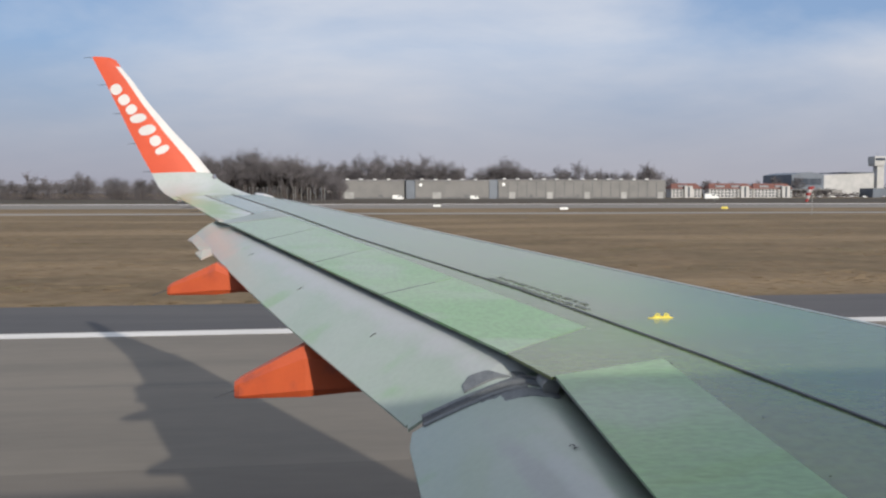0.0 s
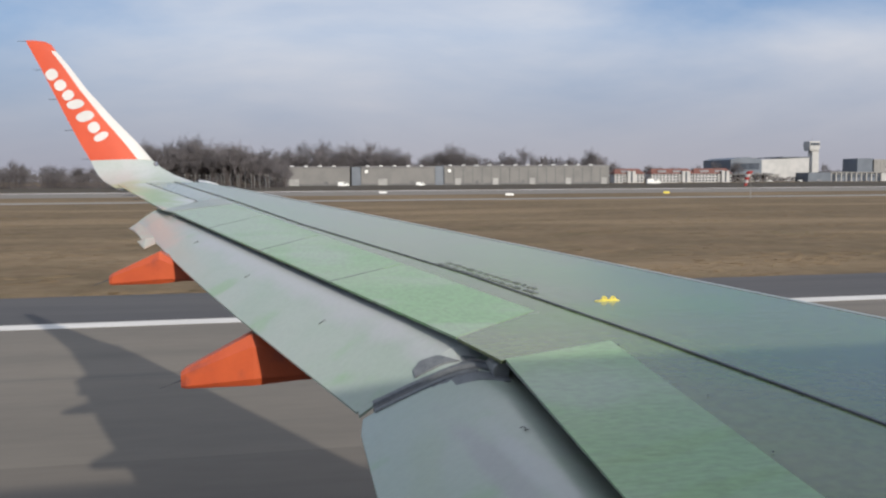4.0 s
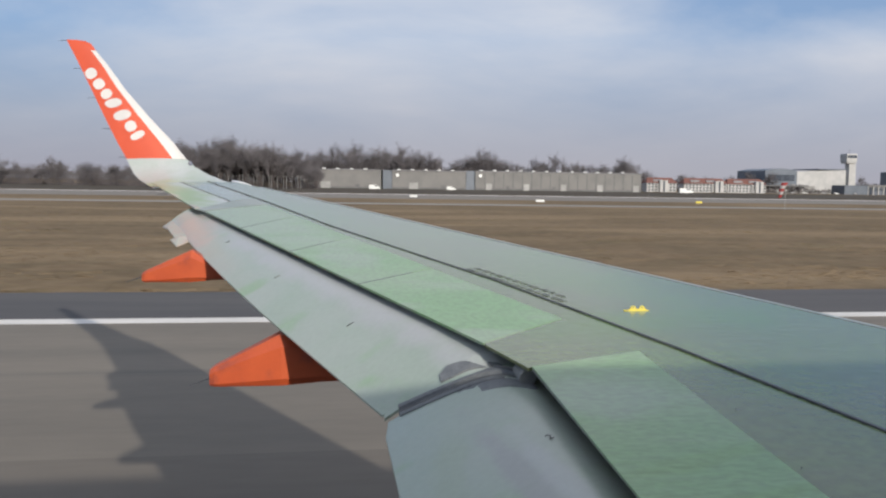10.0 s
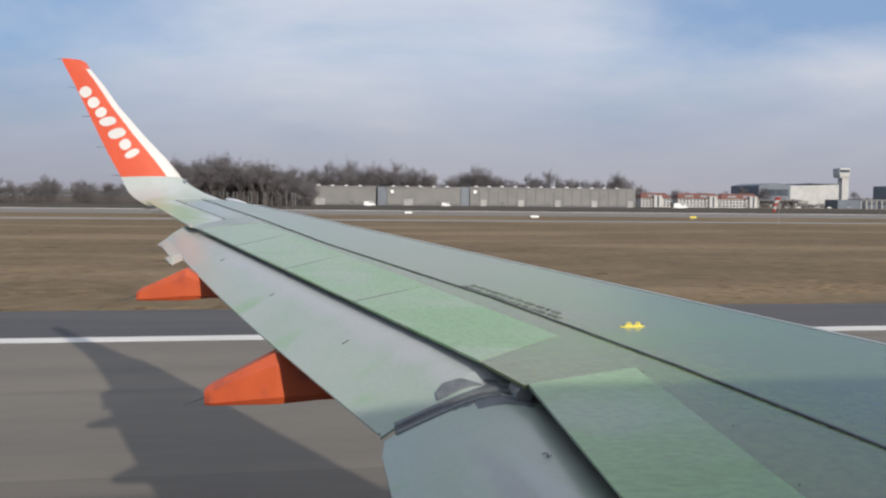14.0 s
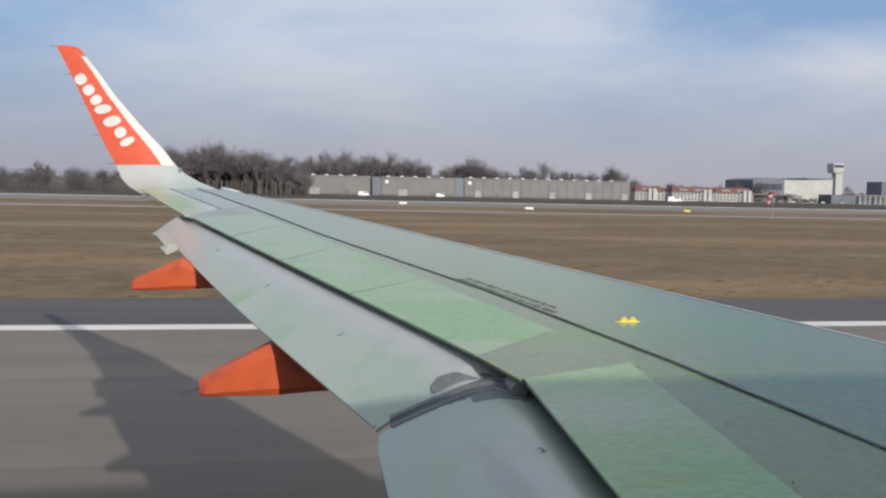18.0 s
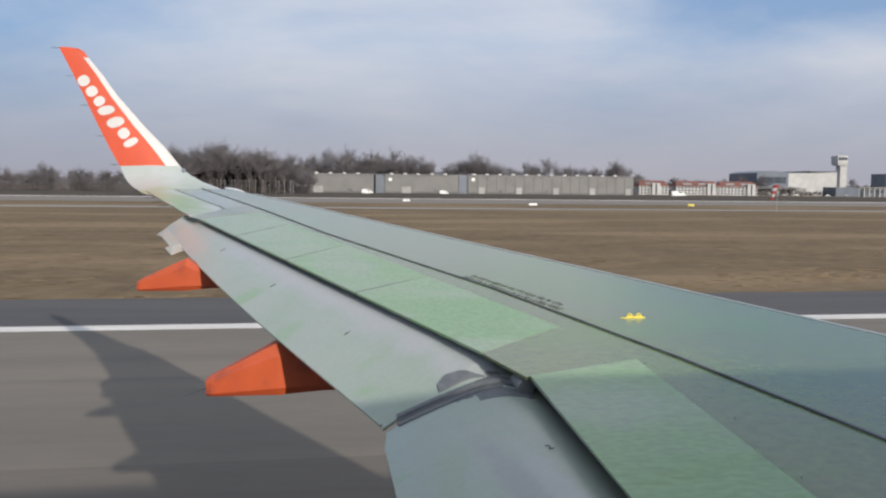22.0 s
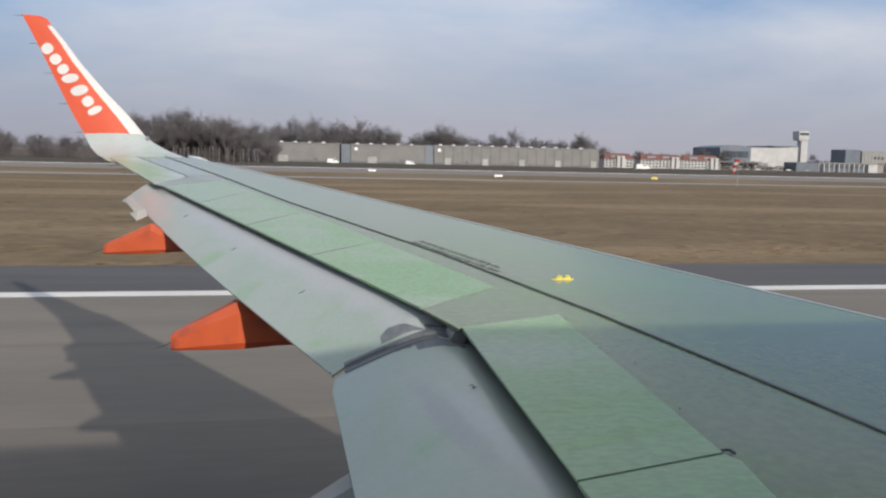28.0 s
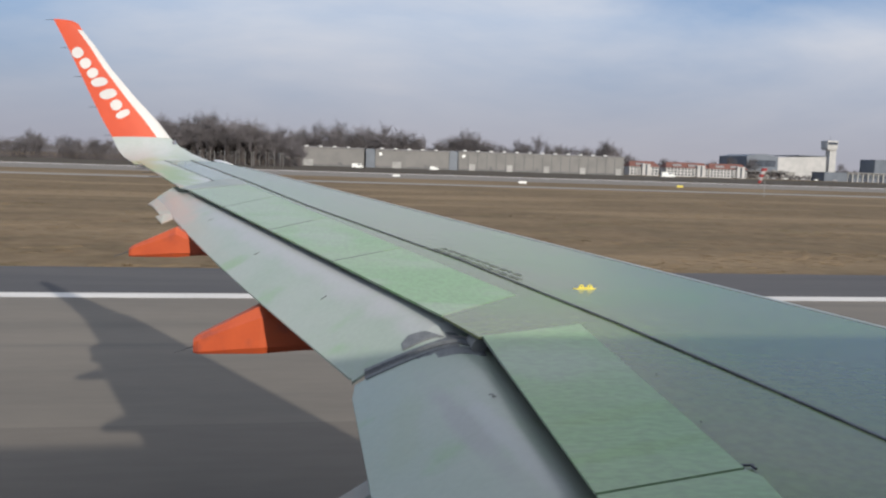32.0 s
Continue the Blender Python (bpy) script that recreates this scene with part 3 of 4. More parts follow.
def flap(name, stations, paint, label):
    """Stations of y, front x, rear x, drop at the front and at the rear."""
    lp = []
    for y, xf, xt, d0, d1 in stations:
        nose = 0.0 if y > 13.0 else 0.2
        xs = [xt + (xf + nose - xt) * k / 13 for k in range(14)]
        up = [W(x, y, flap_z(x, y, xf, xt, d0, d1)) for x in xs]
        dn = [W(x, y, flap_z(x, y, xf, xt, d0, d1) - 0.012 - 0.16 * ((x - xt) / (xf + nose - xt)) ** 0.9) for x in reversed(xs)]
        lp.append(up + dn)
    return part(name, Shape().loft(lp), paint, plane, label, smooth=True)


def rear(y):
    return -6.475 - 0.335 * (y - 6.34) - 0.08 * math.sin(math.pi * min(1.0, max(0.0, (y - 6.4) / 6.4)))


def drop(y):
    return 0.45 - 0.25 * (y - 6.34) / 7.0


outer_st = [(y, lip(y) + 0.15, rear(y), 0.035, drop(y)) for y in (6.36, 6.9, 7.4, 8.0, 8.6, 9.3, 10.0, 10.6, 11.3, 11.87)]
outer_st += [(y, lip(y) + 0.15, rear(y), 0.035, drop(y)) for y in (12.3, 12.7)] + [(13.05, -8.385, rear(13.05), 0.015, drop(13.05) + 0.02)]
inner_st = [(y, -5.58, -6.455 - 0.035 * min(1.0, (6.24 - y) / 0.24), 0.035, 0.45) for y in (2.05, 3.2, 4.4, 5.3, 6.0, 6.24)]
outer = flap("flap", outer_st, FLAPOUT, "pale grey-green extended outboard flap")
inner = flap("flap", inner_st, FLAP, "grey-green extended inboard flap")
# rubbed outboard corner of the flap
part("flap_tip_edge", Shape().loft([[W(x, y, flap_z(x, y, xf, xt, d0, d1) + h) for x, h in ((xt - 0.092, 0.0), (xt + 0.02, 0.002), (xt + 0.02, -0.014), (xt - 0.092, -0.012))]
                                   for y, xf, xt, d0, d1 in [(11.88, lip(11.88) + 0.15, rear(11.88), 0.035, drop(11.88))] + outer_st[-3:]]), SALMON, outer, "rubbed pale rear edge of the flap tip")
part("flap_horn", Shape().prism([W(-8.30, 11.92, 4.03), W(-8.46, 11.93, 4.018), W(-8.563, 12.0, 3.98), W(-8.44, 11.646, 3.925), W(-8.30, 11.745, 3.985)], 0.012), SALMON, outer, "pale hinge tab at the flap edge")
for yy, sx in ((7.6, 0.30), (9.2, 0.28), (10.9, 0.25)):
    x = rear(yy) + sx
    part("flap_mark", Shape().prism([W(x + a, yy + b, flap_z(x + a, yy + b, lip(yy) + 0.15, rear(yy), 0.035, drop(yy)) + 0.006) for a, b in ((0, 0), (0.05, 0.012), (0.05, 0.022), (0, 0.010))], 0.004), MARK, outer)


def inz(x, y):
    return flap_z(x, y, -5.58, -6.455, 0.035, 0.45)


# the figure painted on the inboard flap
cu = bpy.data.curves.new("flap_figure", "FONT")
cu.body, cu.size, cu.extrude = "2", 0.062, 0.001
tmp = new("flap_figure_source", cu)
dg = bpy.context.evaluated_depsgraph_get()
fm = bpy.data.meshes.new_from_object(tmp.evaluated_get(dg))
bpy.data.objects.remove(tmp)
fm.materials.clear()
fm.materials.append(MARK)
fig = new("flap_figure", fm)
fig.parent = inner
slope = math.degrees(math.atan2(inz(-5.7, 5.3) - inz(-5.8, 5.3), 0.1))
fig.matrix_basis = pose(*W(-5.80, 5.06, inz(-5.80, 5.06) + 0.012), 5.4, -slope, 18) @ Matrix.Diagonal((1.15, 1.05, 1.0, 1.0))

# grey rubber seals over the joint between the flaps
sealp = [(-6.385, 6.345), (-6.30, 6.318), (-6.214, 6.29), (-6.14, 6.27), (-6.065, 6.25), (-5.99, 6.235), (-5.92, 6.212), (-5.86, 6.178), (-5.80, 6.13), (-5.755, 6.075), (-5.715, 6.015)]


def ribbon(shift, w, h, lift, n0=0, n1=11):
    lp = []
    for x, y in sealp[n0:n1]:
        y += shift
        z = inz(x, y) + lift
        lp.append([W(x, y - w, z - 0.02), W(x, y - w * 0.85, z + h * 0.7), W(x, y - w * 0.4, z + h), W(x, y + w * 0.4, z + h), W(x, y + w * 0.85, z + h * 0.7), W(x, y + w, z - 0.02)])
    return Shape().loft(lp)


part("joint_seal", ribbon(0.008, 0.056, 0.014, 0.012), SEAL, plane, "curved grey rubber seal between the flaps", smooth=False)
part("joint_seal", ribbon(-0.108, 0.032, 0.008, 0.006, 0, 9), SEAL, plane, "thin grey rubber lip beside the seal")
part("joint_slot", ribbon(-0.062, 0.016, 0.003, 0.006), SEALD, plane, "dark slot between the seals")
part("seal_edge", ribbon(0.060, 0.004, 0.010, 0.012, 5, 11), RUBBED, plane, "worn bright edge of the seal")


def outz(x, y):
    return flap_z(x, y, lip(y) + 0.15, rear(y), 0.035, drop(y))


def between(table, x):
    """Straight interpolation in a table of (x, y), sorted by x."""
    for (xa, ya), (xb, yb) in zip(table, table[1:]):
        if xa <= x <= xb:
            return ya + (yb - ya) * (x - xa) / (xb - xa)
    return table[0][1] if x < table[0][0] else table[-1][1]


def patch(name, x0, x1, high, low, surface, lift, mat, owner, label="", steps=10):
    """A thin plate that follows a surface between two edges given as tables of (x, y)."""
    lp = []
    for k in range(steps + 1):
        x = x0 + (x1 - x0) * k / steps
        ya, yb = between(high, x), between(low, x)
        ym = (ya + yb) / 2
        lp.append([W(x, y, surface(x, y) + h) for y, h in ((ya, lift), (ym, lift), (yb, lift), (yb, lift - 0.02), (ym, lift - 0.02), (ya, lift - 0.02))])
    part(name, Shape().loft(lp), mat, owner, label)


edge_line = [(x, y - 0.03) for x, y in sealp]
patch("flap_corner", -6.47, -5.62, [(-6.5, 6.362), (-5.5, 6.362)], edge_line, outz, -0.0006, FLAPOUT, outer)
patch("seal_plate", -6.13, -5.865, [(-6.13, 6.37), (-6.08, 6.41), (-5.98, 6.355), (-5.87, 6.21)], [(x, y + 0.03) for x, y in sealp], outz, 0.012, SEAL, plane, "dark grey patch plate beside the joint")
patch("seal_plate", -5.85, -5.70, [(-5.85, 6.26), (-5.78, 6.24), (-5.70, 6.13)], [(x, y + 0.03) for x, y in sealp], outz, 0.010, SEAL, plane, "dark grey patch plate in the flap slot")
patch("seal_plate", -6.06, -5.66, [(x, y - 0.12) for x, y in sealp], [(-6.06, 6.008), (-5.854, 5.901), (-5.683, 5.759), (-5.66, 5.79)], inz, 0.006, SEAL, plane, "dark grey patch plate beside the joint")
part("joint_hub", Shape().rod(W(-5.70, 5.86, 3.61), W(-5.70, 6.02, 3.63), 0.05, 0.05, 12), COVE, plane)


# flap track fairings: pointed boat-tailed bodies
def fairing(secs, y0, mat, tail_mat, split, label):
    def loop(x, z0, z1, w):
        m = (z0 + z1) / 2
        return [W(x, y0 + a * w / 2, m + b * (z1 - z0) / 2) for a, b in ((-0.75, -1), (0.75, -1), (1, -0.7), (1, 0.55), (0.6, 1), (-0.6, 1), (-1, 0.55), (-1, -0.7))]
    lps = [loop(*s) for s in secs]
    f = part("track_fairing", Shape().loft(lps[split:]), mat, plane, label)
    part("tail_cone", Shape().loft(lps[:split + 1]), tail_mat, f, label)
    x, z0, z1, _ = secs[0]
    part("static_wick", Shape().rod(W(x, y0, z0 + 0.05), W(x - 0.17, y0, z0 - 0.01), 0.006, 0.003, 5), MARK, f, "thin black wick")
    return f


fairing([(-8.69, 3.60, 3.69, 0.12), (-8.66, 3.595, 3.715, 0.15), (-8.166, 3.60, 3.945, 0.28), (-7.93, 3.625, 3.80, 0.32), (-7.0, 3.63, 3.77, 0.32), (-6.4, 3.68, 3.77, 0.16)], 10.9, ORANGE, ORANGE, 2, "orange flap track fairing under the outer flap")
fairing([(-7.71, 3.05, 3.175, 0.13), (-7.67, 3.045, 3.205, 0.17), (-7.14, 3.055, 3.475, 0.32), (-6.80, 3.085, 3.42, 0.36), (-5.8, 3.11, 3.47, 0.36), (-5.2, 3.2, 3.47, 0.18)], 8.3, ORANGE, ORANGE, 2, "orange flap track fairing under the outer flap")
fairing([(-7.05, 2.50, 2.60, 0.14), (-6.99, 2.48, 2.65, 0.2), (-6.42, 2.46, 2.98, 0.36), (-6.05, 2.5, 3.05, 0.40), (-5.4, 2.55, 3.05, 0.4), (-4.9, 2.75, 3.05, 0.2)], 5.2, BAREGREY, BAREGREY, 2, "grey flap track fairing under the inner flap")

# upturned tip
tip = [(15.9, 4.555, -7.85, -9.40), (16.25, 4.60, -8.06, -9.54), (16.6, 4.695, -8.36, -9.75), (16.85, 4.79, -8.62, -9.88), (17.05, 4.915, -8.86, -9.98), (17.19, 5.05, -9.03, -10.06),
       (17.262, 5.35, -9.27, -10.235), (17.37, 5.80, -9.70, -10.468), (17.49, 6.30, -10.135, -10.715), (17.587, 6.70, -10.425, -10.918), (17.652, 6.97, -10.65, -11.062), (17.681, 7.09, -10.735, -11.128), (17.692, 7.14, -10.84, -11.152), (17.695, 7.155, -10.99, -11.158)]


def tip_loop(k, f0, f1, grow=1.0):
    y, z, xl, xt = tip[k]
    j, i = min(k + 1, len(tip) - 1), max(k - 1, 0)
    ty, tz = tip[j][0] - tip[i][0], tip[j][1] - tip[i][1]
    q = math.hypot(ty, tz)
    ny, nz = -tz / q, ty / q
    c = xl - xt
    out, inn = [], []
    for n in range(6):
        f = f0 + (f1 - f0) * n / 5
        th = 0.055 * c * grow * (math.sqrt(max(0.0, f)) * (1 - f) * 2.2 + 0.04)
        x = xl - f * c
        inn.append(W(x, y + ny * th, z + nz * th))
        out.append(W(x, y - ny * th, z - nz * th))
    return inn + out[::-1]


def red_from(k):
    z = tip[k][1]
    s = min(1.0, max(0.0, (z - 5.05) / (6.93 - 5.05)))
    return 0.240 - 0.035 * s


shark = part("winglet", Shape().loft([tip_loop(k, 0.0, 1.0) for k in range(0, 6)]), BLEND, plane, "white upturned wing tip root", smooth=True)
part("winglet_edge", Shape().loft([tip_loop(k, 0.0, red_from(k)) for k in range(5, 11)]), TIPWHITE, shark, "white winglet leading edge", smooth=True)
part("winglet_panel", Shape().loft([tip_loop(k, red_from(k), 1.0) for k in range(5, 11)]), RED, shark, "orange-red winglet panel", smooth=True)
part("winglet_cap", Shape().loft([tip_loop(k, 0.0, 1.0) for k in range(10, 14)]), RED, shark, "orange-red winglet top", smooth=True)
part("tip_lamp", Shape().loft([[W(-8.97 + dx, 17.10 + dy + 0.5 * h, 4.98 + h) for dx, dy in ((-w, 0), (0, -w), (w, 0), (0, w))] for w, h in ((0.04, -0.03), (0.045, 0.01), (0.022, 0.05))]), STEEL, shark, "small grey lamp glass")
lens = []
for q in range(9):
    y = 15.90 + 0.70 * q / 8
    x, z = -7.842 - 0.491 * (y - 15.846) + 0.01, top(y) - 0.02
    w = 0.008 + 0.028 * math.sin(math.pi * min(1.0, 0.12 + 0.76 * q / 8))
    lens.append([W(x + w * math.cos(a), y, z + w * 0.9 * math.sin(a)) for a in [i * math.pi / 4 for i in range(8)]])
part("edge_lens", Shape().loft(lens), LAMPW, shark, "white lamp lens along the leading edge", smooth=True)
for z in (5.08, 5.58, 6.12, 6.64, 7.14):
    k = max(n for n in range(len(tip) - 1) if tip[n][1] <= z)
    (ya, za, _, xa), (yb, zb, _, xb) = tip[k], tip[k + 1]
    f = (z - za) / (zb - za)
    x, y = xa + (xb - xa) * f, ya + (yb - ya) * f
    part("static_wick", Shape().rod(W(x, y, z), W(x - 0.14, y, z - 0.005), 0.005, 0.003, 5), MARK, shark, "thin black wick")
for y in (14.1, 14.6, 15.1, 15.6):
    x = -8.30 - 0.346 * (y - 12.62)
    part("static_wick", Shape().rod(W(x, y, top(y) - 0.03), W(x - 0.15, y, top(y) - 0.04), 0.006, 0.003, 5), MARK, shark, "thin black wick")



def tip_skin(x, z, lift):
    """Point on the inner face of the winglet at this x and height."""
    k = max(n for n in range(len(tip) - 1) if tip[n][1] <= z)
    f = (z - tip[k][1]) / (tip[k + 1][1] - tip[k][1])
    y, _, xl, xt = [p + (q - p) * f for p, q in zip(tip[k], tip[k + 1])]
    f = (xl - x) / (xl - xt)
    th = 0.055 * (xl - xt) * (math.sqrt(max(0.0, f)) * (1 - f) * 2.2 + 0.04)
    return W(x, y - 0.97 * (th + lift) - 0.055 * th, z)


# row of plain white emblem shapes on the panel
P0, P1 = Vector((-10.717, 17.553, 6.556)), Vector((-9.884, 17.292, 5.471))
run = (P1 - P0).normalized()
nrm = Vector((0.0, -1.0, 0.235)).normalized()
upv = run.cross(nrm).normalized()
if upv.x < 0:
    upv = -upv
span = (P1 - P0).length


def oval(w, h, lean=0.0, n=18):
    """Outline of a rounded lozenge, sheared by lean."""
    out = []
    for i in range(n):
        a = 2 * math.pi * i / n
        x, y = math.copysign(abs(math.cos(a)) ** 0.85, math.cos(a)) * w / 2, math.copysign(abs(math.sin(a)) ** 0.85, math.sin(a)) * h / 2
        out.append((x + lean * y, y))
    return out


for u, q in ((0.0, oval(0.20, 0.205)), (0.173, oval(0.195, 0.20)), (0.333, oval(0.175, 0.20)), (0.48, oval(0.175, 0.27, 0.30)), (0.675, oval(0.19, 0.29, 0.22)), (0.853, oval(0.195, 0.20)), (1.0, oval(0.135, 0.26, 0.1))):
    c = P0 + run * (u * span)
    pts = [c + run * x + upv * y for x, y in q]
    part("emblem_shape", Shape().loft([[tip_skin(p.x, p.z, d) for p in pts] for d in (-0.004, 0.004)]), TIPWHITE, shark, "plain white emblem shape")

# fuselage shell with an open side where one looks out; it shades the wing root and runway
FZ, FR = 3.79, 2.0
ang = [math.radians(a) for a in range(0, 360, 12)]


def hull(xa, xb, gap):
    s = Shape()
    lo_, hi_ = (-24, 60) if gap else (0, 0)
    use = [a for a in range(0, 361, 6) if not gap or not (lo_ < a < hi_)]
    if gap:
        use = [a for a in range(60, 337, 6)]
    outer_, inner_ = [], []
    for x in (xa, xb):
        outer_.append([W(x, FR * math.cos(radians(a)), FZ + FR * math.sin(radians(a))) for a in use])
        inner_.append([W(x, (FR - 0.12) * math.cos(radians(a)), FZ + (FR - 0.12) * math.sin(radians(a))) for a in use])
    n = len(use)
    s.loft([outer_[0] + inner_[0][::-1], outer_[1] + inner_[1][::-1]])
    return s


part("fuselage", hull(-10.5, -2.2, True), FUSE, plane, "white fuselage barrel beside the wing")
part("fuselage", hull(-2.2, 9.0, False), FUSE, plane, "white fuselage barrel ahead of the wing")
part("fuselage", hull(-20.0, -10.5, False), FUSE, plane, "white fuselage barrel behind the wing")
for sx, s0, s1 in ((9.0, 1.0, 0.15), (-20.0, 1.0, 0.3)):
    d = 5.0 if sx > 0 else -9.0
    lp = []
    for k in range(6):
        q = k / 5
        r = FR * (math.sqrt(max(0.0, 1 - q * q)) * 0.97 + 0.03 if sx > 0 else 1 - 0.85 * q)
        zc = FZ + (0.0 if sx > 0 else 1.0 * q)
        lp.append([W(sx + d * q, r * math.cos(a), zc + r * math.sin(a)) for a in ang])
    part("fuselage_end", Shape().loft(lp), FUSE, plane)
# landing gear
for gx, gy, r, zt in ((-5.0, 3.79, 0.58, 3.2), (-5.0, -3.79, 0.58, 3.2), (7.6, 0.0, 0.38, 2.4)):
    leg = part("gear_leg", Shape().rod(W(gx, gy, r - 0.5), W(gx, gy, zt), 0.09, 0.12, 10), STEEL, plane, "steel landing gear leg")
    for s in (-1, 1):
        part("gear_wheel", Shape().rod(W(gx, gy + s * 0.25, r - 0.48), W(gx, gy + s * 0.62, r - 0.48), r, r, 20), DARK, leg, "black aircraft tyre")
part("wing_far", Shape().loft([[W(lead(y), -y, top(y) - 0.1), W(lip(y) if y < 12.4 else -8.0 - 0.4 * (y - 13.4), -y, top(y)), W((lead(y) + lip(y)) / 2, -y, top(y) - 0.4)] for y in (1.9, 6.0, 16.0)]), SKIN, plane)

# ---- trees ----


def tree_mesh(seed, height, spread):
    """Bare deciduous tree: trunk with main limbs, and a crown of branches and twigs."""
    r = random.Random(seed)
    trunk, twigs = Shape(), Shape()

    def grow(p, d, length, rad, level):
        tgt = trunk if level < 2 else twigs
        q = p + d * length
        tgt.rod(p, q, rad, rad * 0.62, 5 if level < 2 else 3, level < 2)
        if level >= 6:
            return
        kids = (5, 4, 3, 3, 3, 2)[level]
        for k in range(kids):
            s = r.uniform(0.35, 1.0) if k else 1.0
            base = p + (q - p) * s
            side = Vector((r.uniform(-1, 1), r.uniform(-1, 1), r.uniform(-0.25, 0.7)))
            nd = (d * r.uniform(0.6, 1.0) + side * r.uniform(0.5, 0.95) * spread + Vector((0, 0, 0.12))).normalized()
            grow(base, nd, length * r.uniform(0.56, 0.82), max(0.028, rad * 0.55), level + 1)

    grow(Vector((0, 0, -0.3)), Vector((r.uniform(-0.05, 0.05), r.uniform(-0.05, 0.05), 1)).normalized(), height * 0.27, height * 0.012, 0)
    ends = twigs.v[-3::-5]
    for _ in range(5200):
        x, y, z = ends[r.randrange(len(ends))]
        x, y, z = x + r.gauss(0, 0.5), y + r.gauss(0, 0.5), z + r.gauss(0, 0.35)
        a, h = r.uniform(0, 2 * math.pi), r.uniform(0.5, 1.3)
        dx, dy = math.cos(a), math.sin(a)
        twigs.add([(x, y, z), (x + 0.05 * dy, y - 0.05 * dx, z), (x + h * 0.7 * dx, y + h * 0.7 * dy, z + h * r.uniform(0.2, 1.0))], [(0, 1, 2)])
    zmax = max(v[2] for v in twigs.v)
    k = height / zmax
    for s in (trunk, twigs):
        s.v = [(x * k, y * k, z * k) for x, y, z in s.v]
    return trunk, twigs


protos = []
for k, (h, lab) in enumerate(((24, "tall bare winter tree with grey-brown twigs"), (21, "bare winter tree with a broad twiggy crown"), (27, "tall slender bare winter tree"), (17, "small bare winter tree"), (22, "bare winter tree with dense brown twigs"))):
    t = thing("tree", (0, 0, 0), lab, "tree", "bare trees")
    tr, tw = tree_mesh(20 + k, h, (1.0, 1.25, 0.8, 1.2, 1.1)[k])
    part("trunk", tr, TRUNK, t)
    part("crown", tw, TWIG, t)
    protos.append(t)
rt = random.Random(11)
first = set()


def plant(x, y, size=1.0, pick=None):
    k = pick if pick is not None else rt.randrange(5)
    m = pose(x, y, 0, 0, 0, rt.uniform(0, 360)) @ Matrix.Diagonal((size, size, size * rt.uniform(0.9, 1.1), 1))
    if k not in first:
        first.add(k)
        protos[k].matrix_basis = m
        return
    c = copy_thing(protos[k], pose(0, 0, 0))
    c.matrix_basis = m


# the wood beside the taxiway, and the lower wood behind the hangars
for y0, n in ((558, 17), (568, 17), (580, 18), (594, 17), (608, 15)):
    for i in range(n):
        x = -96 + 97 * (i + rt.uniform(0.0, 1.0)) / n
        clump = 1.0 + 0.22 * noise.noise(Vector((x * 0.025, 4.0, 0)))
        edge = (1.0 - 0.012 * max(0.0, x + 35)) * (1.0 - 0.02 * max(0.0, -78 - x))
        plant(x, y0 + rt.uniform(-5, 5), rt.uniform(1.12, 1.45) * clump * edge)
# lower scattered trees on the open side of the wood
for i in range(70):
    x = -330 + 236 * (i + rt.uniform(0.0, 1.0)) / 70
    plant(x, rt.uniform(600, 690), rt.uniform(0.5, 0.85) * (1.0 + 0.3 * noise.noise(Vector((x * 0.03, 14.0, 0)))))
for i in range(92):
    x = -4 + 300 * (i + rt.uniform(0, 1)) / 92
    clump = 1.18 - 0.42 * x / 290 + 0.32 * noise.noise(Vector((x * 0.03, 8.0, 0)))
    plant(x, rt.uniform(752, 790), rt.uniform(1.2, 1.5) * clump)
# single trees along the buildings
for i in range(34):
    x = 280 + i * 13 + rt.uniform(-6, 6)
    plant(x, rt.uniform(840, 940), rt.uniform(0.7, 1.15))


def twig_mass(n, place, size, r):
    """Loose thin slivers standing for countless twigs."""
    s = Shape()
    for _ in range(n):
        x, y, z = place(r)
        a = r.uniform(0, math.pi)
        w, h = size * r.uniform(0.3, 0.8), size * r.uniform(0.8, 2.2)
        lean = r.uniform(-0.6, 0.6) * h
        s.add([(x - w * math.cos(a), y - w * math.sin(a), z), (x + w * math.cos(a), y + w * math.sin(a), z + 0.2 * w), (x + lean, y + lean * 0.5, z + h)], [(0, 1, 2)])
    return s


def scrub_place(r):
    x = r.uniform(-330, 2)
    h = 9.5 + 7 * noise.noise(Vector((x * 0.05, 3, 0))) + 5 * noise.noise(Vector((x * 0.22, 7, 0)))
    far = min(60.0, max(0.0, -85 - x))
    return x, r.uniform(557, 620) + far, max(1.5, h * (1 - 0.02 * max(0, x + 25))) * r.random() ** 1.5


ob = part("undergrowth", twig_mass(80000, scrub_place, 0.34, random.Random(3)), SCRUB, None)
tagged(ob, "dense brown undergrowth at the foot of the bare wood", "undergrowth", "", "stuff")


def low_place(r):
    x = r.uniform(-10, 720)
    h = 5 + 3.5 * noise.noise(Vector((x * 0.03, 9, 0))) + 2.5 * noise.noise(Vector((x * 0.13, 17, 0)))
    return x, r.uniform(815, 840), max(0.3, h) * r.random()


ob = part("hedge", twig_mass(7000, low_place, 1.0, random.Random(4)), SCRUB, None)
tagged(ob, "low brown leafless scrub behind the buildings", "hedge", "", "stuff")


def far_place(r):
    x = r.uniform(-1500, 2600)
    h = 13 + 6 * noise.noise(Vector((x * 0.006, 1, 0))) + 5 * noise.noise(Vector((x * 0.03, 5, 0)))
    return x, r.uniform(1500, 1580), max(2, h) * r.random() ** 0.8


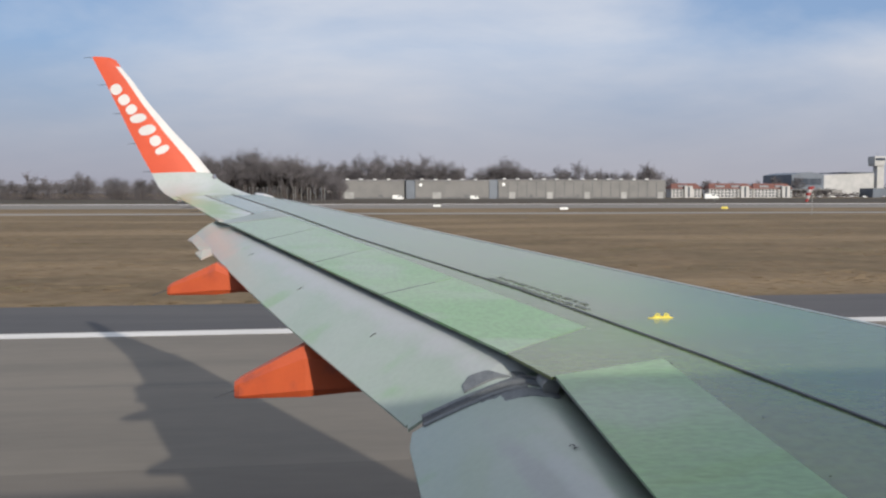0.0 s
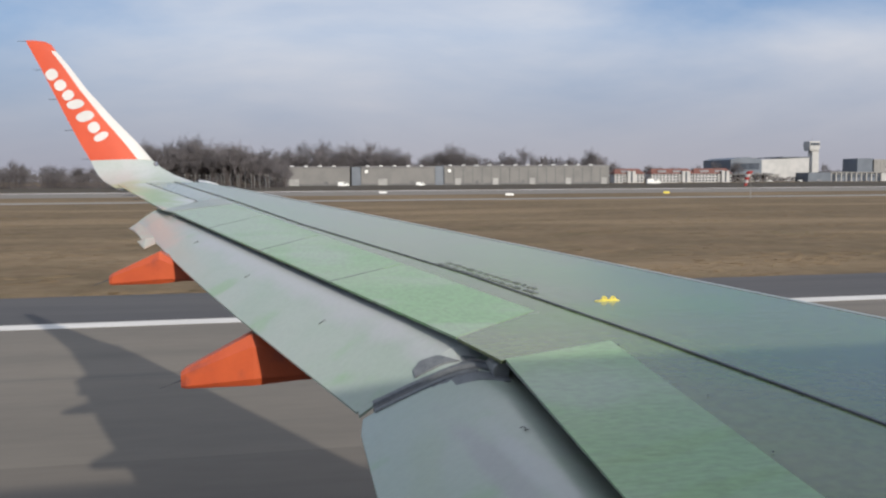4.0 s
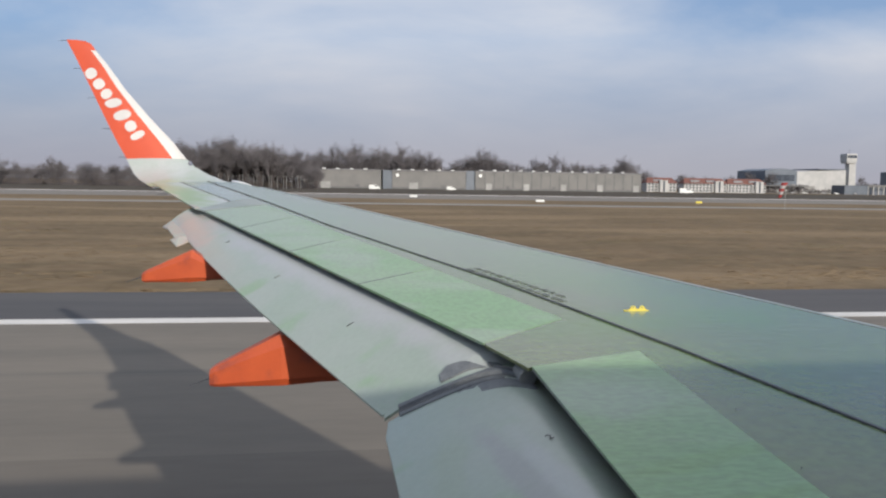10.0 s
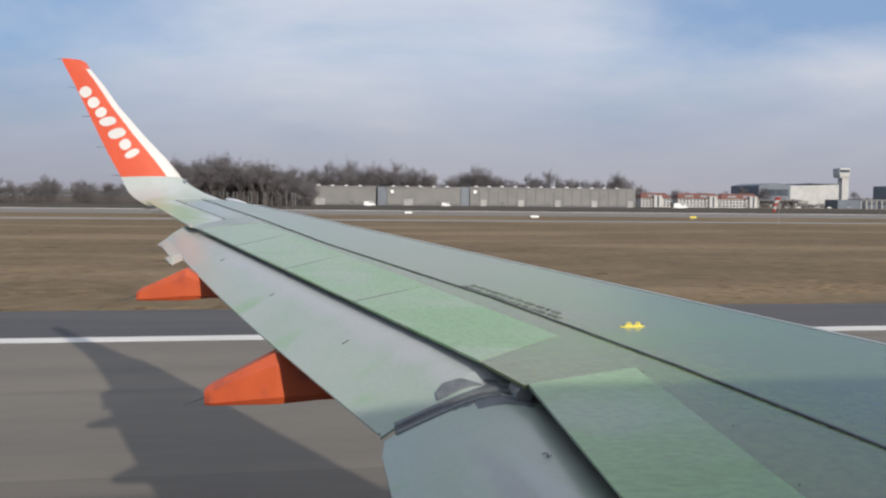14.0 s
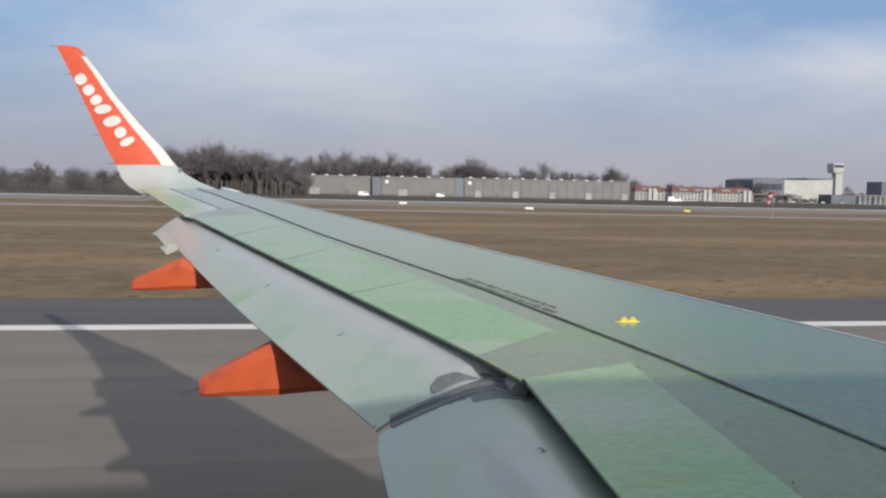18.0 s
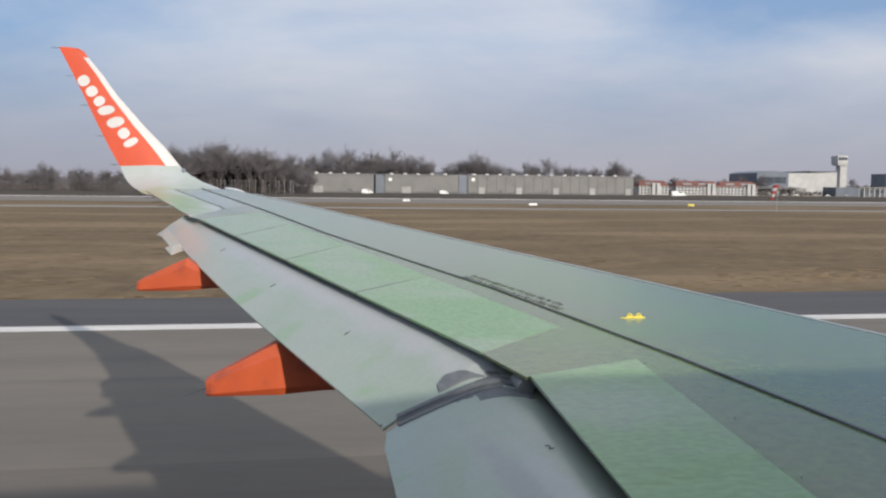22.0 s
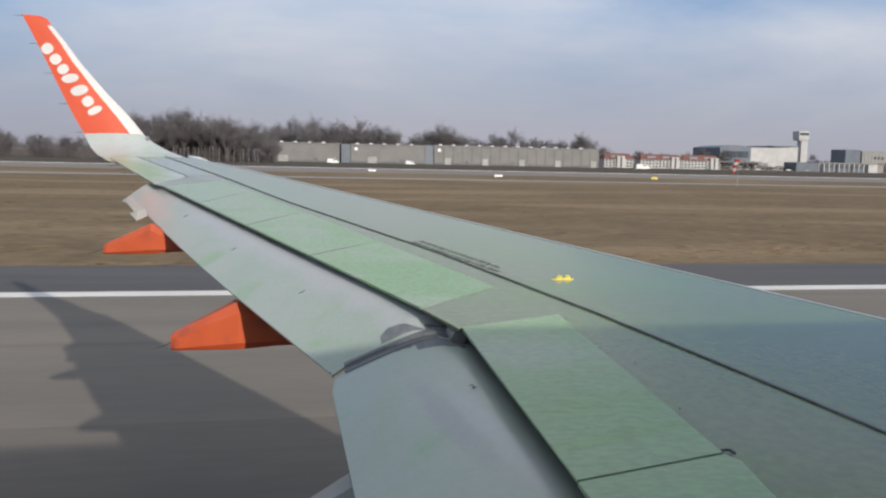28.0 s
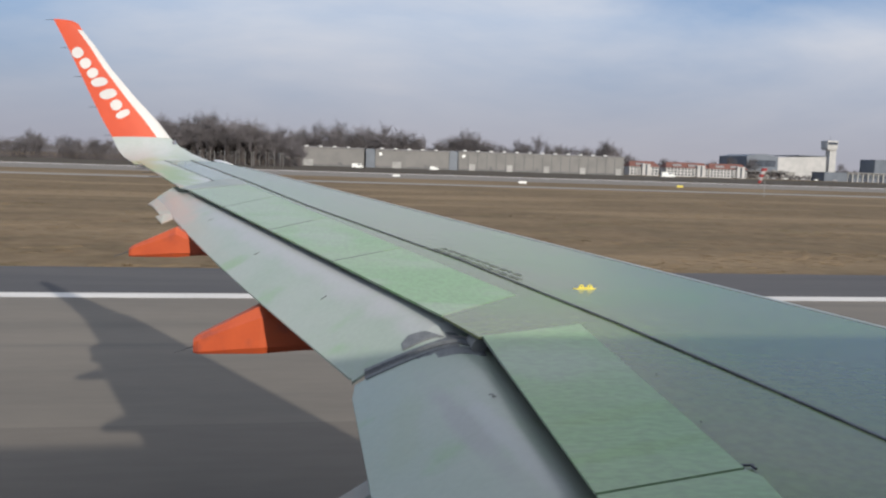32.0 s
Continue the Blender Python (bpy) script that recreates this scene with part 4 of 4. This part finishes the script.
ob = part("far_woods", twig_mass(16000, far_place, 3.0, random.Random(6)), FARWOOD, None)
tagged(ob, "hazy dark woods along the horizon", "woods", "", "stuff")

DRY = material("dry_grass_blades", (0.192, 0.143, 0.092), (0.152, 0.116, 0.077), size=3.0, rough=1.0, spec=0.1, c=(0.135, 0.118, 0.072), c_size=6.0, c_lo=0.52, c_hi=0.66)


def tuft_place(r):
    y = 42.6 + 120 * r.random() ** 1.5
    return r.uniform(-0.62 * y - 8, 0.62 * y + 4), y, -0.02


s = Shape()
r = random.Random(21)
for _ in range(40000):
    x, y, z = tuft_place(r)
    k = noise.noise(Vector((x * 0.06, y * 0.16, 2.0))) + 0.5 * noise.noise(Vector((x * 0.3, y * 0.5, 5.0)))
    if k < r.uniform(-0.5, 0.35):
        continue
    a, h = r.uniform(-0.35, 0.35), r.uniform(0.012, 0.038) * (1 + 0.6 * k)
    w = r.uniform(0.15, 0.7)
    dx, dy = w * math.cos(a), w * math.sin(a)
    lx, ly = r.uniform(-0.08, 0.08), r.uniform(-0.08, 0.08)
    s.add([(x - dx, y - dy, z), (x + dx, y + dy, z), (x + 0.5 * dx + lx, y + 0.5 * dy + ly, z + h), (x - 0.6 * dx + lx, y - 0.6 * dy + ly, z + h * 0.8)], [(0, 1, 2, 3)])
tagged(part("grass_tufts", s, DRY, None), "tufts of dry winter grass beside the runway", "grass", "", "stuff")

# ---- buildings ----


def hangar(at, deg, length, depth, h, bays, label, ribs=True):
    t = thing("hangar", at, label, "hangar", "airport hangars")
    t.rotation_euler = (0, 0, radians(deg))
    wall = part("wall", Shape().box(0, length, 0, depth, -0.3, h), CLAD, t)
    part("roof", Shape().box(-0.6, length + 0.6, -0.8, depth + 0.6, h, h + 0.7), ROOF, t)
    part("end_wall", Shape().box(-7.5, -0.05, 1.0, depth, -0.3, h + 0.4), CLADB, t, "dark blue-grey end block")
    part("plinth", Shape().box(-0.05, length + 0.05, -0.12, -0.004, -0.3, 1.3), GAPM, t)
    w = length / bays
    for k in range(bays):
        x = k * w
        if ribs:
            part("joint", Shape().box(x - 0.35, x + 0.35, -0.09, -0.004, 1.4, h - 1.2), GAPM, wall)
        if k % 4 == 1:
            part("door", Shape().box(x + w * 0.15, x + w * 0.75, -0.16, -0.006, 0, h * 0.36), DOORM, t, "pale roller door")
        elif k % 5 == 3:
            part("door", Shape().box(x + w * 0.3, x + w * 0.6, -0.16, -0.006, 0, h * 0.22), GAPM, t, "dark doorway")
    for k in range(max(4, int(length / 11))):
        x = (k + 0.5) * 11
        if x < length - 2:
            part("roof_vent", Shape().prism([(x - 1.1, 1.5, h + 1.5), (x + 1.1, 1.5, h + 1.5), (x + 1.5, 3.5, h + 1.3), (x - 1.5, 3.5, h + 1.3)], 0.7), WHITE, t, "white roof vent")
    part("sign", Shape().box(3.0, 5.4, -0.14, -0.004, h - 4.6, h - 2.2), WHITE, t, "white number board")
    return t


hangar((-9.0, 700, 0), 0, 62, 40, 14.5, 5, "long grey sheet-clad hangar with a pale roof edge", ribs=False)
hangar((62.0, 700, 0), 0, 60, 40, 14.5, 5, "grey sheet-clad hangar with white roof vents", ribs=False)
hangar((130.0, 700, 0), 0, 142, 40, 15.0, 18, "very long grey hangar with panelled front", ribs=True)


def house(at, length, label, towers):
    t = thing("house", at, label, "building", "red-roofed houses")
    h, d = 8.6, 13.0
    wall = part("wall", Shape().box(0, length, 0, d, -0.3, h), PLASTER, t)
    part("roof", Shape().add([(-0.8, -0.9, h), (length + 0.8, -0.9, h), (length + 0.8, d + 0.9, h), (-0.8, d + 0.9, h), (2.5, d / 2, h + 5.2), (length - 2.5, d / 2, h + 5.2)],
                             [(0, 1, 5, 4), (2, 3, 4, 5), (1, 2, 5), (3, 0, 4), (3, 2, 1, 0)]), TILES, t, "red tiled hip roof")
    n = int(length / 3.6)
    for f in range(3):
        for k in range(n):
            x = 1.4 + k * 3.6
            if any(a - 0.5 < x + 1 < b + 0.5 for a, b in towers):
                continue
            win = part("window", Shape().box(x, x + 2.2, -0.06, -0.004, 1.0 + f * 2.75, 2.5 + f * 2.75), GLASS, t)
            part("sill", Shape().box(x - 0.1, x + 2.3, -0.14, -0.004, 0.85 + f * 2.75, 0.97 + f * 2.75), PLASTER, win)
    for k in range(int(length / 16)):
        x = 7 + k * 16
        part("dormer", Shape().prism([(x, 1.0, h + 3.0), (x + 9, 1.0, h + 3.0), (x + 9, 3.6, h + 3.4), (x, 3.6, h + 3.4)], 1.9), ROOF, t)
    for a, b in towers:
        tw = part("stair_tower", Shape().box(a, b, -3.2, -0.01, -0.3, h + 2.6), PLASTER, t, "white stair tower")
        m = (a + b) / 2
        part("glazing", Shape().box(m - 0.9, m + 0.9, -3.27, -3.206, 0.4, h + 2.0), GLASS, tw, "tall dark window strip")
        for f in range(3):
            part("balcony", Shape().box(a - 3.2, a - 0.06, -1.5, -0.02, 0.7 + f * 2.8, 1.8 + f * 2.8), PLASTER, tw)
    return t


house((318, 800, 0), 30, "white house with dark tiled roof and stair tower", ((12, 20),))
house((356, 800, 0), 44, "white three-storey house with red tiled roof", ((31, 39),))
house((401, 800, 0), 40, "white three-storey house with red tiled roof", ((28, 36),))

# maintenance hangar with curved blue front and white side wall
t = thing("maintenance_hangar", (468, 850, 0), "large hangar with blue glazed front and white wall", "hangar", "airport hangars")
lp = []
for k in range(9):
    q = k / 8
    hh = 23.5 + 2.6 * math.sin(math.pi * q)
    lp.append([(36 * q, 0, -0.3), (36 * q, 0, hh), (36 * q, 60, hh), (36 * q, 60, -0.3)])
part("front_block", Shape().loft(lp), CLADB, t, "blue-grey curved front")
part("glazing", Shape().box(3, 33, -0.3, -0.01, 13, 19.5), GLASS, t, "long band of dark blue glass")
part("side_wall", Shape().add([(36.05, 0, -0.3), (92, 0, -0.3), (92, 50, -0.3), (36.05, 50, -0.3), (36.05, 0, 23.2), (92, 0, 25.5), (92, 50, 25.5), (36.05, 50, 23.2)],
                              [(0, 1, 5, 4), (1, 2, 6, 5), (2, 3, 7, 6), (3, 0, 4, 7), (4, 5, 6, 7), (3, 2, 1, 0)]), PLASTER, t, "tall white wall")
part("coping", Shape().box(60, 92.6, -0.5, 50, 25.55, 26.4), CLADB, t)
part("annex", Shape().box(-12, 48, -14, -0.4, -0.3, 8.0), CONCR, t, "low grey annex")
part("canopy", Shape().box(-14, 36, -22, -14.1, 7.2, 8.6), GAPM, t, "dark canopy")
for k in range(9):
    part("post", Shape().box(-12 + k * 5.5, -11.2 + k * 5.5, -21, -20.2, -0.3, 7.2), GAPM, t)
for k in range(3):
    x = 12 + k * 9
    part("silo", Shape().loft([[(x + r * math.cos(a), -17 + r * math.sin(a), z) for a in ang[::3]] for r, z in ((0.6, -0.3), (0.6, 3.0), (2.4, 6.8), (2.4, 9.5))]), CONCR, t)
for k in range(5):
    part("door", Shape().box(6 + k * 8, 11 + k * 8, -14.2, -14.006, 0, 5), PLASTER if k % 2 else DOORM, t)

# control tower
t = thing("control_tower", (585, 880, 0), "slender white control tower with a square cab", "tower")
part("shaft", Shape().loft([[(x * w, y * w, z) for x, y in ((-1, -1), (1, -1), (1, 1), (-1, 1))] for w, z in ((4.2, -0.3), (3.9, 34))]), PLASTER, t)
cab = part("cab", Shape().loft([[(x * w - 2.5, y * w, z) for x, y in ((-1, -1), (1, -1), (1, 1), (-1, 1))] for w, z in ((5.2, 33.5), (6.0, 36), (6.3, 43), (5.8, 44))]), PLASTER, t)
part("cab_glass", Shape().box(-8.0, 3.0, -6.45, -6.32, 39.5, 42.3), GLASS, cab)
part("aerial", Shape().rod((-2, 0, 44), (-2, 0, 49), 0.25, 0.12, 6), STEEL, t)

# fire station: open bays, low wing and a tall block
t = thing("fire_station", (552, 800, 0), "grey fire station with a row of vehicle bays", "building")
part("low_wing", Shape().box(-26, 0, 0, 22, -0.3, 9.2), CLADB, t, "blue-grey low wing")
part("hall", Shape().box(0.05, 58, 1.2, 22, -0.3, 8.4), GAPM, t)
part("roof", Shape().box(-0.2, 62, -0.6, 22.4, 8.5, 9.6), CONCR, t)
for k in range(11):
    part("column", Shape().box(k * 5.8 - 0.5, k * 5.8 + 0.5, 0, 1.15, -0.3, 8.45), PLASTER, t)
for k in range(10):
    d = part("bay_door", Shape().box(k * 5.8 + 0.7, k * 5.8 + 5.1, 1.0, 1.16, 0, 7.2), CLADB if k % 3 else GLASS, t)
    part("bay_window", Shape().box(k * 5.8 + 1.2, k * 5.8 + 4.6, 0.93, 0.995, 4.2, 6.2), GLASS, d)
part("end_block", Shape().box(58.05, 68, -0.2, 22, -0.3, 8.8), PLASTER, t)
part("tall_block", Shape().box(34, 52, 6, 30, 9.65, 23.5), CLADB, t, "dark blue upper block")
up = part("upper_block", Shape().box(52.05, 80, 4, 30, 9.65, 22.5), CONCR, t, "pale grey upper block")
part("support", Shape().box(68.05, 80, 6, 22, -0.3, 9.6), CONCR, t)
for k in range(6):
    part("panel_joint", Shape().box(55 + k * 4.2, 55.3 + k * 4.2, 3.93, 3.996, 10, 22), GAPM, up)
for k in range(3):
    part("window", Shape().box(66 + k * 4.5, 69 + k * 4.5, 3.9, 3.996, 14, 16.5), GLASS, up)

# low far office block and sheds among the trees
for x, w, h, mt in ((300, 14, 6, PLASTER), (290, 9, 4, CLADB)):
    t = thing("shed", (x, 790, 0), "small pale shed among bare trees", "shed")
    part("wall", Shape().box(-w / 2, w / 2, 0, 8, -0.2, h), mt, t)
    part("roof", Shape().add([(-w / 2 - 0.4, -0.4, h), (w / 2 + 0.4, -0.4, h), (w / 2 + 0.4, 8.4, h), (-w / 2 - 0.4, 8.4, h), (-w / 2, 4, h + 2.2), (w / 2, 4, h + 2.2)], [(0, 1, 5, 4), (2, 3, 4, 5), (1, 2, 5), (3, 0, 4), (3, 2, 1, 0)]), TILES, t)

# ---- field furniture ----
mast = thing("mast", (-62, 640, 0), "slim pale mast beside the airfield", "mast", "row of masts")
part("pole", Shape().rod((0, 0, -0.2), (0, 0, 8), 0.13, 0.09, 8), DOORM, mast)
part("head", Shape().box(-0.3, 0.3, -0.12, 0.12, 7.8, 8.1), DOORM, mast)
for k in range(1, 19):
    copy_thing(mast, pose(-62 + k * 2.9 + (k % 3) * 0.6, 535 + (k % 4) * 4, 0))
mast.location = (-64, 537, 0)


def sign_board(x, y, w, h, mat, label):
    t = thing("sign_board", (x, y, 0), label, "sign", "airfield signs")
    part("panel", Shape().box(-w / 2, w / 2, -0.12, 0.12, 0.25, 0.25 + h), mat, t, bevel=0.03)
    for s in (-1, 1):
        part("leg", Shape().box(s * w * 0.35 - 0.05, s * w * 0.35 + 0.05, -0.05, 0.05, -0.1, 0.25), STEEL, t)
    return t


sign_board(60, 245, 2.4, 0.6, WHITE, "white blank airfield sign on short legs")
sign_board(112, 252, 2.0, 0.6, YELLOW, "yellow blank taxiway sign on short legs")
sign_board(30, 300, 2.6, 0.6, WHITE, "white blank airfield sign on short legs")

lamp = thing("edge_light", (-8.9, 38.0, 0), "small runway edge light on a pale base", "light", "runway edge lights")
part("base", Shape().loft([[(r * math.cos(a), r * math.sin(a), z) for a in ang[::2]] for r, z in ((0.20, 0.0), (0.20, 0.05), (0.09, 0.10), (0.07, 0.28))]), STEEL, lamp)
part("globe", Shape().loft([[(r * math.cos(a), r * math.sin(a), z) for a in ang[::2]] for r, z in ((0.08, 0.285), (0.11, 0.34), (0.09, 0.42), (0.03, 0.46))]), LAMPW, lamp)
lamp.location = (4.0, 38.0, 0)
for x in (64.0, 124.0, -56.0):
    copy_thing(lamp, pose(x, 38.0, 0))
sheet("light_pad", Shape().box(3.4, 4.6, 37.2, 38.8, 0.0, 0.022), TAXI, "pale concrete pad under a runway light", "pad")

sock = thing("windsock", (104, 190, 0), "red and white windsock on a short pole", "windsock")
sock.scale = (1.7, 1.7, 1.7)
part("pole", Shape().rod((0, 0, -0.2), (0, 0, 3.5), 0.035, 0.03, 8), DOORM, sock)
part("hoop", Shape().rod((-0.02, 0, 3.42), (-0.02, 0, 3.5), 0.30, 0.30, 12), DOORM, sock)
for k in range(5):
    q = k * 0.46
    part("cloth_band", Shape().loft([[(-0.12 + r * math.cos(a) - 0.36 * u - 0.10 * math.sin(2.2 * u), r * math.sin(a), 3.85 - 0.9 * u) for a in ang[::3]] for r, u in ((0.40 - 0.045 * k, q), (0.42 - 0.05 * k, q + 0.23), (0.355 - 0.045 * k, q + 0.455))]), SOCKRED if k % 2 == 0 else PLASTER, sock)


def vehicle(name, x, y, l, h, mat, label, cat):
    t = thing(name, (x, y, 0), label, cat)
    part("body", Shape().loft([[(px * l, s, 0.45 + pz * h) for px, pz in ((-0.5, 0), (0.5, 0), (0.5, 0.45), (0.36, 0.52), (0.26, 1.0), (-0.47, 1.0), (-0.5, 0.9))] for s in (-1.1, 1.1)]), mat, t)
    part("windscreen", Shape().add([(0.365 * l, -1.0, 0.47 + 0.55 * h), (0.365 * l, 1.0, 0.47 + 0.55 * h), (0.275 * l, 1.0, 0.45 + 0.97 * h), (0.275 * l, -1.0, 0.45 + 0.97 * h)], [(0, 1, 2, 3)]), GLASS, t)
    part("side_window", Shape().box(0.0, 0.24 * l, -1.14, -1.104, 0.45 + 0.58 * h, 0.45 + 0.88 * h), GLASS, t)
    for px in (-0.32, 0.32):
        for s in (-1, 1):
            part("wheel", Shape().rod((px * l, s * 0.85, 0.45), (px * l, s * 1.12, 0.45), 0.45, 0.45, 12), DARK, t)


vehicle("van", 40, 600, 7.5, 2.8, WHITE, "white van on the far apron", "van")
vehicle("van", 95, 610, 6.0, 2.4, WHITE, "white van on the far apron", "van")
vehicle("lorry", 285, 640, 11.0, 3.6, WHITE, "white lorry on the far apron", "lorry")
vehicle("fire_engine", 640, 790, 11.5, 3.6, FIRE, "red fire engine beside the fire station", "fire engine")
for k in range(5):
    vehicle("car", 470 + k * 17, 800 + (k % 2) * 6, 4.6, 1.2, WHITE if k % 2 else STEEL, "small parked car before the hangar", "car")
